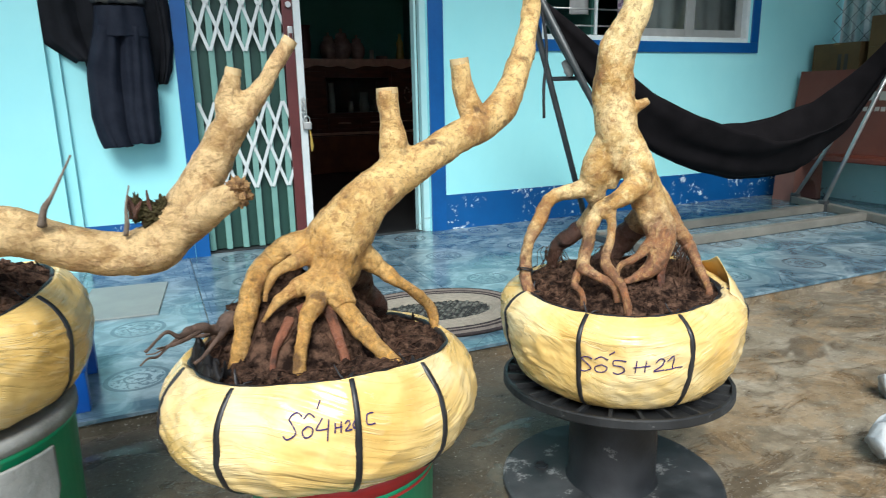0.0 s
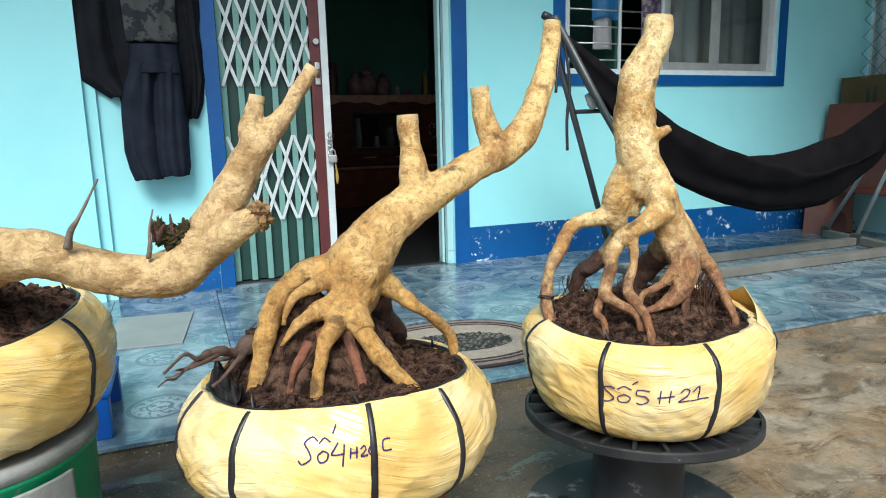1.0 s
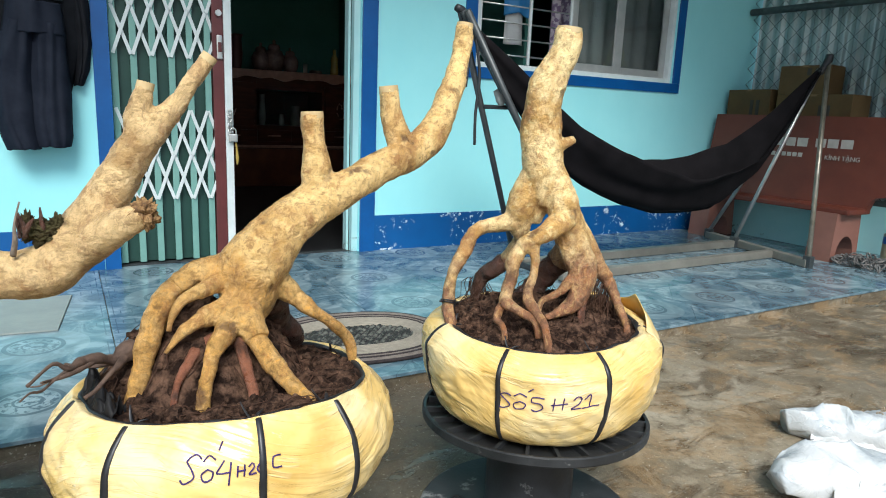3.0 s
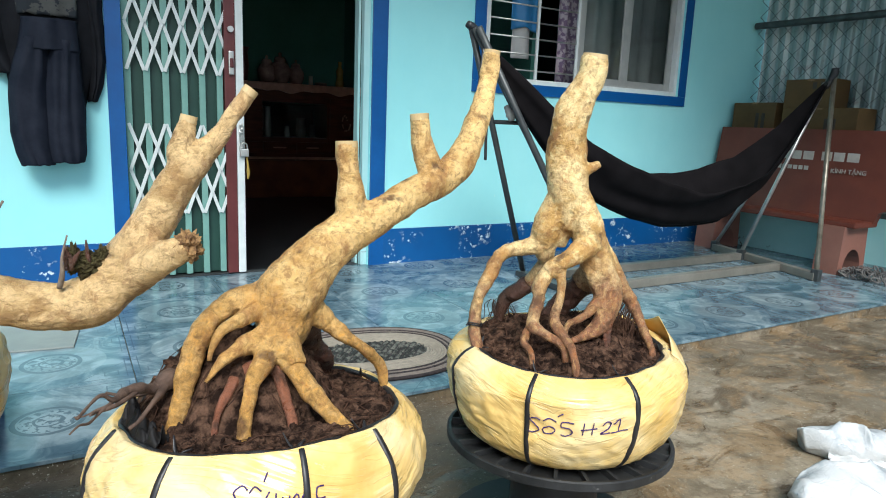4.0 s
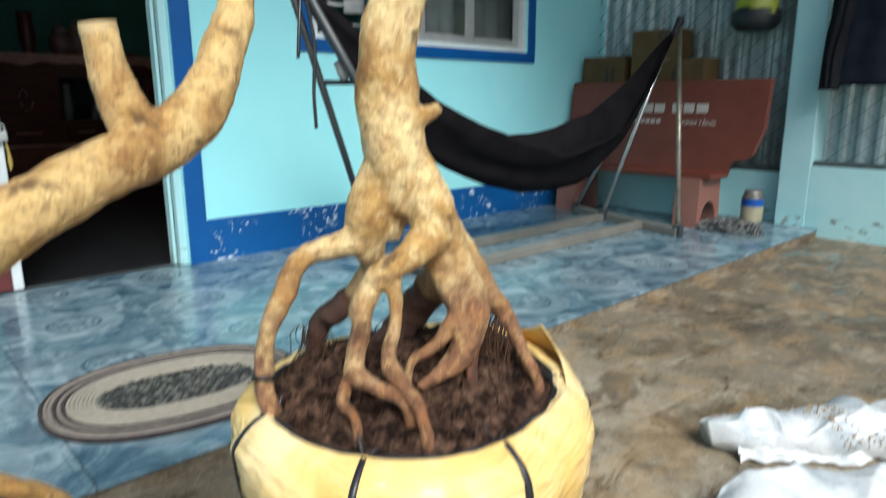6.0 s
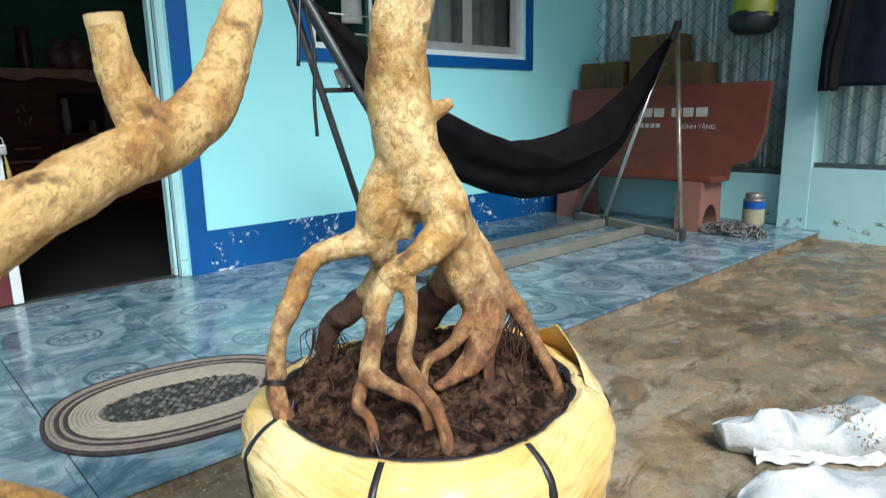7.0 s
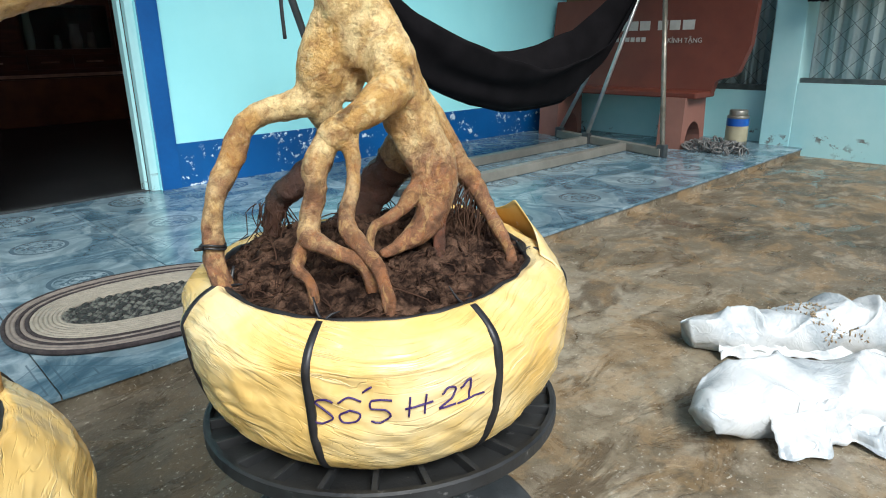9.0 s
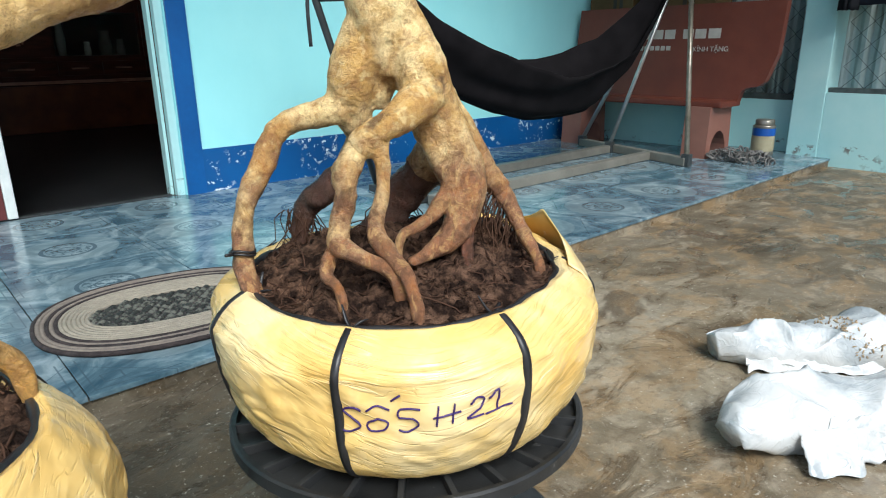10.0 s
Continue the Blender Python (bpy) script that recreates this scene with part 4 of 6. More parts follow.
T4_R = [(-0.469, -1.253, 0.471, 0.0217), (-0.438, -1.260, 0.444, 0.0141), (-0.417, -1.275, 0.425, 0.0118), (-0.387,
    -1.272, 0.401, 0.0104), (-0.359, -1.259, 0.370, 0.0099), (-0.352, -1.261, 0.334, 0.0092)]
T4_BACK = [(-0.459, -1.214, 0.436, 0.0245), (-0.441, -1.187, 0.393, 0.0213), (-0.408, -1.165, 0.354, 0.0177), (-0.407,
    -1.144, 0.320, 0.0136)]
T3_TRUNK = [(-0.904, -1.230, 0.543, 0.0348), (-0.874, -1.233, 0.533, 0.0297), (-0.826, -1.238, 0.515, 0.0259),
    (-0.783, -1.243, 0.501, 0.0272), (-0.742, -1.248, 0.495, 0.0285), (-0.707, -1.252, 0.505, 0.0294),
    (-0.678, -1.254, 0.537, 0.0291), (-0.655, -1.256, 0.574, 0.0247), (-0.637, -1.258, 0.607, 0.0237),
    (-0.619, -1.260, 0.637, 0.0221), (-0.600, -1.262, 0.660, 0.0180), (-0.580, -1.264, 0.680, 0.0133),
    (-0.559, -1.266, 0.713, 0.0112), (-0.539, -1.269, 0.741, 0.0098)]
T3_FORK = [(-0.617, -1.260, 0.647, 0.0178), (-0.618, -1.260, 0.670, 0.0136), (-0.611, -1.261, 0.690, 0.0115), (-0.607,
    -1.261, 0.707, 0.0101)]
T3_STUB = [(-0.678, -1.264, 0.525, 0.0240), (-0.655, -1.286, 0.546, 0.0208), (-0.636, -1.304, 0.560, 0.0165), (-0.619,
    -1.315, 0.568, 0.0131)]
T3_TWIG = [(-0.828, -1.262, 0.540, 0.0056), (-0.823, -1.269, 0.558, 0.0043), (-0.813, -1.270, 0.574, 0.0023), (-0.801, -1.271, 0.595, 0.0017), (-0.789, -1.272, 0.617, 0.0015)]
T3_TWIG2 = [(-0.745, -1.270, 0.522, 0.0033), (-0.742, -1.277, 0.537, 0.0025), (-0.741, -1.277, 0.557, 0.0016), (-0.735, -1.278, 0.580, 0.0010)]


# the tree with stilted roots, on the cable spool
C5, P5, S5 = (0.010, -1.228), (0.180, 0.310, 0.350, 0.100, 0.204, 0.168, 0.0, 0.0), 1.7


def lip5(a):
    return 0.020 * math.exp(-(math.remainder(a - radians(20), 6.2832) / 0.5) ** 2) - 0.004 * math.sin(a * 2)


cable_spool(C5, GROUND, 0.180)
t5 = tree_thing("bonsai_tree", "bare tan bonsai trunk on stilted roots, root ball in yellow film")
root_ball(t5, C5, P5, S5, (12, 62, 112, 169, 215, 262, 318), lip5)
soil_in(t5, C5, 0.167, 0.344, 0.030, 3.1, lip5, (0.01, 0.02))
trunk_of(t5, "trunk", bark, [T5_TRUNK, T5_LIMB_LEFT, T5_LIMB_RIGHT, T5_L1[:4], T5_C1[:4], T5_C2[:2], T5_R1B[:2], T5_R2[:4], T5_B1[:2], T5_B2[:2], T5_WEB, T5_KNOB] + [[(x + 0.48 * r * math.cos(k * 2.1 + i * 0.45), y + 0.48 * r * math.sin(k * 2.1 + i * 0.45), z, r * 0.60) for i, (x, y, z, r) in enumerate(T5_LIMB_RIGHT[2:9])] for k in range(3)])
# the two back roots get their shade from a darker copy of the bark
for pts, m in ((T5_L1[1:], bark), (T5_C1[2:], bark), (T5_C2, bark), (T5_C1B, bark), (T5_R1B, bark), (T5_R2[2:], bark),
               (T5_B1[1:], bark_dark_shaded), (T5_B2[1:], bark_dark_shaded), (T5_M, bark_red)):
    root_of(t5, pts, m, sink=True)
cut_end(t5, T5_TRUNK[0][:3], T5_TRUNK[1][:3], T5_TRUNK[0][3], cut_wood)
bm = bmesh.new()


def flap(u, v):
    q = wrap_point(C5, P5, radians(-50 + 54 * u), 0.60 + 0.27 * v, S5, lip5, 0.0015 + 0.004 * v, False)
    peak = max(0.0, 1 - abs(u - 0.62) / (0.62 if u < 0.62 else 0.38)) ** 1.3
    q.z += 0.034 * peak * v ** 2 + 0.003 * noise.noise(Vector((u * 5, v * 5, 2)))
    return q


grid_sheet(bm, 28, 16, flap)
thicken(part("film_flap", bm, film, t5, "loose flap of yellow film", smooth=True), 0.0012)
bm = bmesh.new()
for k in range(2):
    sweep(bm, [(-0.1505 + 0.0118 * math.cos(a), -1.180 + 0.0118 * math.sin(a), 0.384 + 0.003 * k + 0.002 * math.sin(a * 2), 0.0014) for a in [i * 0.524 for i in range(13)]], 6, 0.004, caps=False)
sweep(bm, [(-0.162, -1.184, 0.386, 0.002), (-0.172, -1.190, 0.388, 0.0016)], 6, 0.005)
part("wire_tie", bm, strap_mat, t5, "black wire tie round a root", smooth=True)
rng = random.Random(17)
bm = bmesh.new()
for k in range(190):
    q = T5_R2[2 + k % 3] if k < 110 else (T5_B1[3] if k < 150 else T5_B2[2])
    x, y, z = q[0] + rng.uniform(-0.02, 0.008), q[1] + rng.uniform(-0.01, 0.02), q[2] - q[3] * 0.3
    pts = [(x, y, z, 0.0007)]
    for s in range(4):
        x, y, z = x + rng.uniform(-0.016, 0.014), y + rng.uniform(-0.012, 0.012), max(0.345, z - rng.uniform(0.008, 0.024))
        pts.append((x, y, z, 0.0007 - 0.0001 * s))
    sweep(bm, pts, 5, 0.012)
part("hair_root_fringe", bm, rootlet_mat, t5, "fringe of fine dark roots", smooth=True)["kind"] = "stuff"
write_on(t5, C5, P5, S5, lip5, [
    [(0.13, 0.86), (0.09, 0.98), (0.02, 0.84), (0.08, 0.52), (0.12, 0.25), (0.05, 0.02), (0.0, 0.12)],
    [(0.22, 0.55), (0.16, 0.35), (0.18, 0.08), (0.25, 0.10), (0.28, 0.38), (0.22, 0.56)],
    [(0.16, 0.85), (0.22, 1.02), (0.29, 0.84)], [(0.30, 1.14), (0.35, 1.36)],
    [(0.46, 0.82), (0.35, 0.84), (0.345, 0.52), (0.42, 0.50), (0.45, 0.22), (0.39, 0.0), (0.34, 0.10)],
    [(0.56, 0.86), (0.55, 0.12)], [(0.65, 0.86), (0.64, 0.14)], [(0.53, 0.44), (0.69, 0.50)],
    [(0.74, 0.70), (0.78, 0.90), (0.83, 0.72), (0.79, 0.38), (0.73, 0.12), (0.83, 0.16)],
    [(0.86, 0.66), (0.92, 0.92), (0.92, 0.14)], [(0.84, 0.14), (1.02, 0.18)]], 215.5, 257, 0.2635, 0.290, 0.011)

# the leaning tree on the green pail
C4, P4, S4 = (-0.521, -1.254), (0.194, 0.268, 0.345, 0.112, 0.211, 0.175, -0.013, -0.098), 5.2


def lip4(a):
    return 0.003 * math.sin(a * 3)


t4 = tree_thing("bonsai_tree", "bare leaning bonsai trunk on spread roots, ball in yellow film")
root_ball(t4, C4, P4, S4, (20, 75, 130, 184, 222, 266, 297), lip4)
soil_in(t4, C4, 0.174, 0.339, 0.103, 6.4, lip4, (-0.03, 0.045), (-0.013, -0.098), 0.78)
trunk_of(t4, "trunk", bark_orange, [T4_TRUNK, T4_STUB1, T4_STUB2, T4_L[:3], T4_C1[:2], T4_C2[:2], T4_R[:2], T4_L2[:2], T4_L3[:2]])
# shade on the hindmost root comes from the dark bark colour
for pts, m in ((T4_L[1:], bark_orange), (T4_L2, bark_orange), (T4_L3, bark_orange), (T4_C1, bark_orange), (T4_C2, bark_orange), ([(x, y, z + 0.012, r) for x, y, z, r in T4_C3], bark_red), ([(x, y, z + 0.012, r) for x, y, z, r in T4_C4], bark_red),
               (T4_R, bark_orange), (T4_BACK, bark_dark_shaded)):
    root_of(t4, [(x, y, z, r * (0.88 if i else 1.0)) for i, (x, y, z, r) in enumerate(pts)], m, sink=pts not in (T4_L2, T4_L3))
rng = random.Random(44)


def crooked(x, y, z, r, dx, dy, dz, steps):
    """A thin root that wanders off along (dx, dy, dz)."""
    pts = [(x, y, z, r)]
    for s in range(steps):
        x, y, z = x + dx * rng.uniform(0.6, 1.4), y + dy * rng.uniform(0.3, 1.7), z + dz + rng.uniform(-0.010, 0.010)
        r *= rng.uniform(0.70, 0.95)
        pts.append((x, y, z, r))
    return pts


main = crooked(-0.622, -1.243, 0.388, 0.0145, -0.020, -0.018, 0.001, 7)
root_of(t4, main, outer_bark, "grey brown knobbly outer root", 0.6)
for k, (i, dy, dz) in enumerate(((2, 0.010, -0.004), (3, -0.020, 0.006), (4, 0.004, -0.008), (1, -0.016, -0.004), (5, -0.012, -0.006))):
    root_of(t4, crooked(*main[i][:3], main[i][3] * 0.55, -0.013, dy, dz, 4), outer_bark, "thin grey brown forked rootlet", 0.5)
for e in (T4_TRUNK, T4_STUB1, T4_STUB2):
    cut_end(t4, e[-1][:3], e[-2][:3], e[-1][3], cut_wood)
def liner(parent, c, p, seed, lip, a0, a1, rise):
    """Crumpled black film showing between the soil and the rim."""
    def place(u, v):
        f = radians(a0 + (a1 - a0) * u)
        q = wrap_point(c, p, f, 0.93, seed, lip)
        inward = Vector((c[0] - q.x, c[1] - q.y, 0)).normalized()
        n = noise.noise(Vector((u * 14, v * 3, seed)))
        return q + inward * (0.002 + 0.026 * v * (0.6 + 0.8 * abs(noise.noise(Vector((u * 9, seed, 0)))))) + Vector((0, 0, rise * math.sin(v * 2.4) * (0.7 + n) - 0.010 * v + 0.004 * n))

    bm = bmesh.new()
    grid_sheet(bm, 60, 10, place)
    thicken(part("liner", bm, surface("black_liner_film", (0.008, 0.008, 0.009), (0.022, 0.021, 0.021), 40, 0.6, gloss=0.2), parent, "crumpled black plastic liner", True), 0.0008)


liner(t4, C4, P4, S4, lip4, 165, 212, 0.030)
write_on(t4, C4, P4, S4, lip4, [
    [(0.22, 0.86), (0.16, 1.0), (0.07, 0.84), (0.12, 0.5), (0.14, 0.24), (0.04, 0.04), (0.0, 0.2)],
    [(0.28, 0.52), (0.22, 0.32), (0.25, 0.08), (0.32, 0.14), (0.34, 0.42), (0.28, 0.54)],
    [(0.24, 0.78), (0.30, 0.95), (0.37, 0.80)], [(0.40, 1.08), (0.44, 1.36)],
    [(0.46, 0.78), (0.38, 0.34), (0.52, 0.36)], [(0.53, 0.70), (0.50, -0.12)],
    [(0.60, 0.56), (0.59, 0.14)], [(0.67, 0.58), (0.66, 0.14)], [(0.59, 0.35), (0.68, 0.38)],
    [(0.71, 0.48), (0.75, 0.58), (0.77, 0.44), (0.71, 0.18), (0.79, 0.20)], [(0.83, 0.52), (0.80, 0.34), (0.83, 0.18), (0.87, 0.34), (0.83, 0.53)],
    [(1.06, 0.66), (0.98, 0.66), (0.97, 0.28), (1.06, 0.28)]], 244.4, 270, 0.313, 0.340, 0.002)

# the tree lying low over its pot, on the tall pail
C3, P3, S3 = (-1.020, -1.070), (0.268, 0.378, 0.430, 0.110, 0.206, 0.172, 0.0, 0.0), 8.8


def lip3(a):
    return 0.012 * math.sin(a * 2 + 1.0)


t3 = tree_thing("bonsai_tree", "low bonsai trunk with a sawn fork, root ball in yellow film")
root_ball(t3, C3, P3, S3, (30, 85, 140, 195, 262, 335), lip3)
soil_in(t3, C3, 0.171, 0.424, 0.045, 9.9, lip3)
trunk_of(t3, "trunk", bark_grey, [[(-1.02, -1.10, 0.44, 0.05), (-0.97, -1.17, 0.51, 0.045)] + T3_TRUNK[1:], T3_FORK, T3_STUB])
root_of(t3, T3_TWIG, dead_twig, "dead side twig")
root_of(t3, T3_TWIG2, dead_twig, "dead side twig")
def chunk(parent, name, at, size, material, label, seed):
    """A ragged lump of broken wood."""
    bm = bmesh.new()
    bmesh.ops.create_icosphere(bm, subdivisions=4, radius=1.0)
    for v in bm.verts:
        d = v.co.normalized()
        k = 1 + 0.55 * noise.noise(d * 2.3 + Vector((seed, 0, 0))) + 0.45 * noise.noise(d * 6 + Vector((0, seed, 0))) + 0.22 * noise.noise(d * 15)
        v.co = Vector(at) + Vector((d.x * size[0], d.y * size[1], d.z * size[2])) * k
    return part(name, bm, material, parent, label)


chunk(t3, "rotten_stub", (-0.716, -1.258, 0.543), (0.018, 0.011, 0.013), rotten, "dark mossy rotten stub", 3.0)
chunk(t3, "rotten_stub", (-0.730, -1.258, 0.550), (0.006, 0.006, 0.015), rotten, "dark mossy rotten stub", 6.0)
chunk(t3, "rotten_stub", (-0.702, -1.260, 0.551), (0.008, 0.007, 0.011), rotten, "dark mossy rotten stub", 9.0)
chunk(t3, "torn_end", (-0.620, -1.314, 0.567), (0.013, 0.012, 0.015), torn_wood, "ragged torn wood end", 5.0)
rng = random.Random(31)
for k in range(5):
    x, y, z = -0.728 + rng.uniform(-0.010, 0.030), -1.262 + rng.uniform(-0.006, 0.006), 0.540
    dx, dz = rng.uniform(-0.010, 0.012), rng.uniform(0.014, 0.032)
    root_of(t3, [(x, y, z, 0.0034), (x + dx * 0.4, y - 0.003, z + dz * 0.55, 0.0026), (x + dx, y - 0.004, z + dz, 0.0012)], bark_dark_shaded, "splintered dark shard", 0.8)
for e in (T3_TRUNK, T3_FORK):
    cut_end(t3, e[-1][:3], e[-2][:3], e[-1][3], cut_wood)


def pail(c, z0, z1, r, label, patch):
    b = thing("paint_pail", label, "pail")
    part("body", lathe(bmesh.new(), [(0.001, z0), (r * 0.94, z0), (r * 0.95, z0 + 0.01), (r, z1 - 0.03), (r * 1.02, z1 - 0.028), (r * 1.02, z1 - 0.022), (r, z1 - 0.02)], 48, c, caps=False), green_tin, b, "", True)
    part("lid", lathe(bmesh.new(), [(r, z1 - 0.02), (r * 1.035, z1 - 0.02), (r * 1.035, z1 - 0.004), (r * 1.01, z1), (r * 0.9, z1 - 0.004), (0.001, z1 - 0.004)], 48, c, caps=False), grey_cement if patch else red_tin, b, "", True)
    if not patch:
        bm = bmesh.new()
        grid_sheet(bm, 14, 6, lambda u, v: (c[0] + (r * 0.999 + 0.002) * math.cos(radians(266 + u * 22)), c[1] + (r * 0.999 + 0.002) * math.sin(radians(266 + u * 22)), z1 - 0.065 + v * 0.028))
        thicken(part("label", bm, white_label, b, "white label on the pail"), 0.001)
        bm = bmesh.new()
        grid_sheet(bm, 30, 6, lambda u, v: (c[0] + (r * 0.999 + 0.001) * math.cos(radians(200 + u * 150)), c[1] + (r * 0.999 + 0.001) * math.sin(radians(200 + u * 150)), z1 - 0.034 + v * 0.010))
        thicken(part("band", bm, red_tin, b, "red band"), 0.001)
    else:
        for a0, a1, h0, h1, sd in ((250, 275, 0.05, 0.0, 2.0), (288, 328, 0.105, 0.018, 5.0)):
            bm = bmesh.new()
            grid_sheet(bm, 24, 24, lambda u, v: (c[0] + (r * 0.995 + 0.004) * math.cos(radians(a0 + u * (a1 - a0))), c[1] + (r * 0.995 + 0.004) * math.sin(radians(a0 + u * (a1 - a0))),
                                                 z1 - 0.02 - h1 - v * (h0 * (0.55 + 0.9 * abs(noise.noise(Vector((u * 3, sd, 0))))))))
            thicken(part("cement_spill", bm, grey_cement, b, "dried grey cement", True), 0.004)
    return b


pail((-0.500, -1.250), GROUND, 0.194, 0.132, "green pail with a red band under a bonsai", False)
pail((-1.000, -1.085), GROUND, 0.268, 0.150, "green pail streaked with dried grey cement", True)

# blue stool behind the tall pail
st = thing("stool", "low blue plastic stool on the tiled porch", "stool")
part("seat", boxed(-1.20, -0.890, -0.555, -0.28, 0.095, 0.112, bevel=0.006), blue_plastic, st)
for x, y in ((-1.195, -0.552), (-0.928, -0.552), (-1.195, -0.32), (-0.928, -0.32)):
    part("leg", boxed(x, x + 0.035, y, y + 0.035, 0.0, 0.096, bevel=0.004), blue_plastic, st)

# ---- white plastic bags on the yard ----
def crease(q):
    n = abs(noise.noise(q + 0.8 * Vector((noise.noise(q * 0.7), noise.noise(q * 0.7 + Vector((5, 0, 0))), 0))))
    return max(0.0, 1 - 2.6 * n) ** 2


def plastic_bag(spine, label, seed):
    bm = bmesh.new()
    sweep(bm, spine, 72, 0.005)
    for v in bm.verts:
        p = v.co.copy()
        h = 0.022 * noise.noise(p * 6 + Vector((0, 0, seed))) + 0.024 * crease(p * 8 + Vector((seed, 0, 0))) + 0.006 * crease(Vector((p.x * 20, p.y * 11, p.z * 16 + seed))) + 0.0015 * crease(p * 34)
        side = Vector((noise.noise(p * 10 + Vector((seed, 3, 0))), noise.noise(p * 10 + Vector((3, seed, 0))), 0)) * 0.020
        low = max(0.0, 1 - (p.z - GROUND) / 0.05)
        v.co = p + side * (0.4 + low) + Vector((0, 0, h - 0.008))
        v.co.z = GROUND + 0.001 + max(0.0, (v.co.z - GROUND) * 0.88)
    bag = thing("plastic_bag", label, "plastic bag", "plastic bags on the ground")
    part("film", bm, white_film, bag, "", True)
    return bag


small_bag = plastic_bag([(0.79, -1.225, -0.01, 0.028), (0.83, -1.27, 0.0, 0.045), (0.91, -1.34, 0.0, 0.055), (1.00, -1.43, 0.0, 0.060), (1.10, -1.53, 0.0, 0.05), (1.18, -1.62, -0.01, 0.02)], "crumpled white plastic bag soiled with earth on concrete", 2.2)
rng = random.Random(8)
tops = [v.co for v in small_bag.children[0].data.vertices if v.co.z > GROUND + 0.03 and abs(v.co.x - 0.955) < 0.035]
bm = bmesh.new()
tops = [q for q in tops if noise.noise(q * 30) > 0.05] or tops
for i in range(170):
    q, s = rng.choice(tops), rng.uniform(0.0010, 0.0032)
    bmesh.ops.create_icosphere(bm, subdivisions=1, radius=s, matrix=Matrix.Translation(q + Vector((0, 0, s * 0.3))) @ Euler((i, i * 2, i * 3)).to_matrix().to_4x4() @ Matrix.Diagonal((2.2, 0.8, 0.6, 1)))
part("dirt_layer", bm, surface("dry_earth_and_straw", (0.22, 0.15, 0.085), (0.45, 0.36, 0.23), 60, 0.9), small_bag, "brown earth and straw")["kind"] = "stuff"
big_bag = plastic_bag([(0.50, -1.40, -0.01, 0.030), (0.55, -1.42, 0.0, 0.055), (0.64, -1.46, 0.0, 0.068), (0.74, -1.54, 0.0, 0.068), (0.84, -1.63, 0.0, 0.06), (0.92, -1.70, -0.01, 0.02)], "larger crumpled white plastic bag lying on concrete", 7.7)


def film_edge(bag, name, p0, p1, out, reach, high, seed, taper=0.0, waves=5.0):
    """A loose edge of film lying from p0 to p1, spread over the ground by reach along out."""
    p0, p1, out = Vector((*p0, 0)), Vector((*p1, 0)), Vector((*out, 0)).normalized()

    def place(u, v):
        wide = reach * (0.55 + 0.55 * noise.noise(Vector((u * waves, seed, 0))) + 0.35 * noise.noise(Vector((u * waves * 2.6, seed, 4)))) * (1 - taper * abs(u - 0.5) * 2)
        q = p0.lerp(p1, u) + out * (max(0.006, wide) * v)
        h = high * (1 - v) ** 1.3 + 0.020 * crease(Vector((u * waves + seed, v * 1.6, 0))) * (1 - 0.7 * v) + 0.006 * noise.noise(Vector((u * waves * 3, v * 4, seed)))
        return (q.x + 0.008 * noise.noise(Vector((u * waves * 2, v * 4, seed))), q.y, GROUND + 0.004 + max(0.0, h))

    bm = bmesh.new()
    grid_sheet(bm, 70, 18, place)
    thicken(part(name, bm, white_film, bag, "loose crumpled edge of film", True), 0.0008)


film_edge(big_bag, "hem", (0.56, -1.475), (0.86, -1.70), (-0.60, -0.80), 0.085, 0.045, 3.0)
film_edge(big_bag, "fold", (0.60, -1.505), (0.66, -1.545), (-0.92, -0.40), 0.125, 0.050, 6.0, 0.8, 0.9)
film_edge(small_bag, "hem", (0.80, -1.285), (1.10, -1.565), (-0.60, -0.80), 0.055, 0.035, 9.0)

# ---- door: folding gate ----
gate = thing("folding_gate", "half-open folding steel gate, green bars with white lattice", "gate")
GY = FRONT + 0.045
bar = None
for i in range(6):
    x = -0.494 + 0.0725 * i
    if bar is None:
        bm = boxed(-0.013, 0.013, -0.006, 0.006, 0.012, 2.08, bevel=0.002)
        bar = part("bar", bm, gate_green, gate)
    else:
        o = new("bar", bar.data)
        o.parent = gate
        bar_now = o
    (bar if i == 0 else bar_now).matrix_basis = pose(x, GY, 0)
strip = part("lattice_strip", boxed(-0.0068, 0.0068, -0.0022, 0.0022, -0.101, 0.101, bevel=0.001), lattice_white, gate)
made = False
for z0, rows in ((0.285, 2), (0.880, 2), (1.50, 2)):
    for k in range(rows):
        for i in range(6):
            for s in (-1, 1):
                o = strip if not made else new("lattice_strip", strip.data)
                made = True
                o.parent = gate
                o.matrix_basis = pose(-0.494 + 0.0725 * i + 0.030, GY - 0.010 - 0.004 * s, z0 + 0.095 + 0.190 * k, 0, s * 19.5, 0)
part("backing", boxed(-0.509, -0.115, GY + 0.022, GY + 0.026, 0.012, 2.08), gate_back, gate, "dark green sheet behind the bars")
part("lock_post", boxed(-0.114, -0.068, GY - 0.022, GY + 0.02, 0.006, 2.09, bevel=0.003), maroon, gate, "maroon steel lock post")
rail = part("edge_rail", boxed(-0.067, -0.034, GY - 0.026, GY + 0.012, 0.006, 2.09, bevel=0.004), lattice_white, gate, "white steel closing rail")
part("hinge_plate", boxed(-0.098, -0.074, GY - 0.034, GY - 0.0225, 0.885, 0.985, bevel=0.005), chrome, gate, "worn chrome lock plate")
part("lug", boxed(-0.094, -0.078, GY - 0.040, GY - 0.034, 0.915, 0.955, bevel=0.003), maroon, gate)
part("lug", rod(bmesh.new(), (-0.088, GY - 0.024, 1.075), (-0.088, GY - 0.036, 1.075), 0.013, None, 16), chrome, gate)
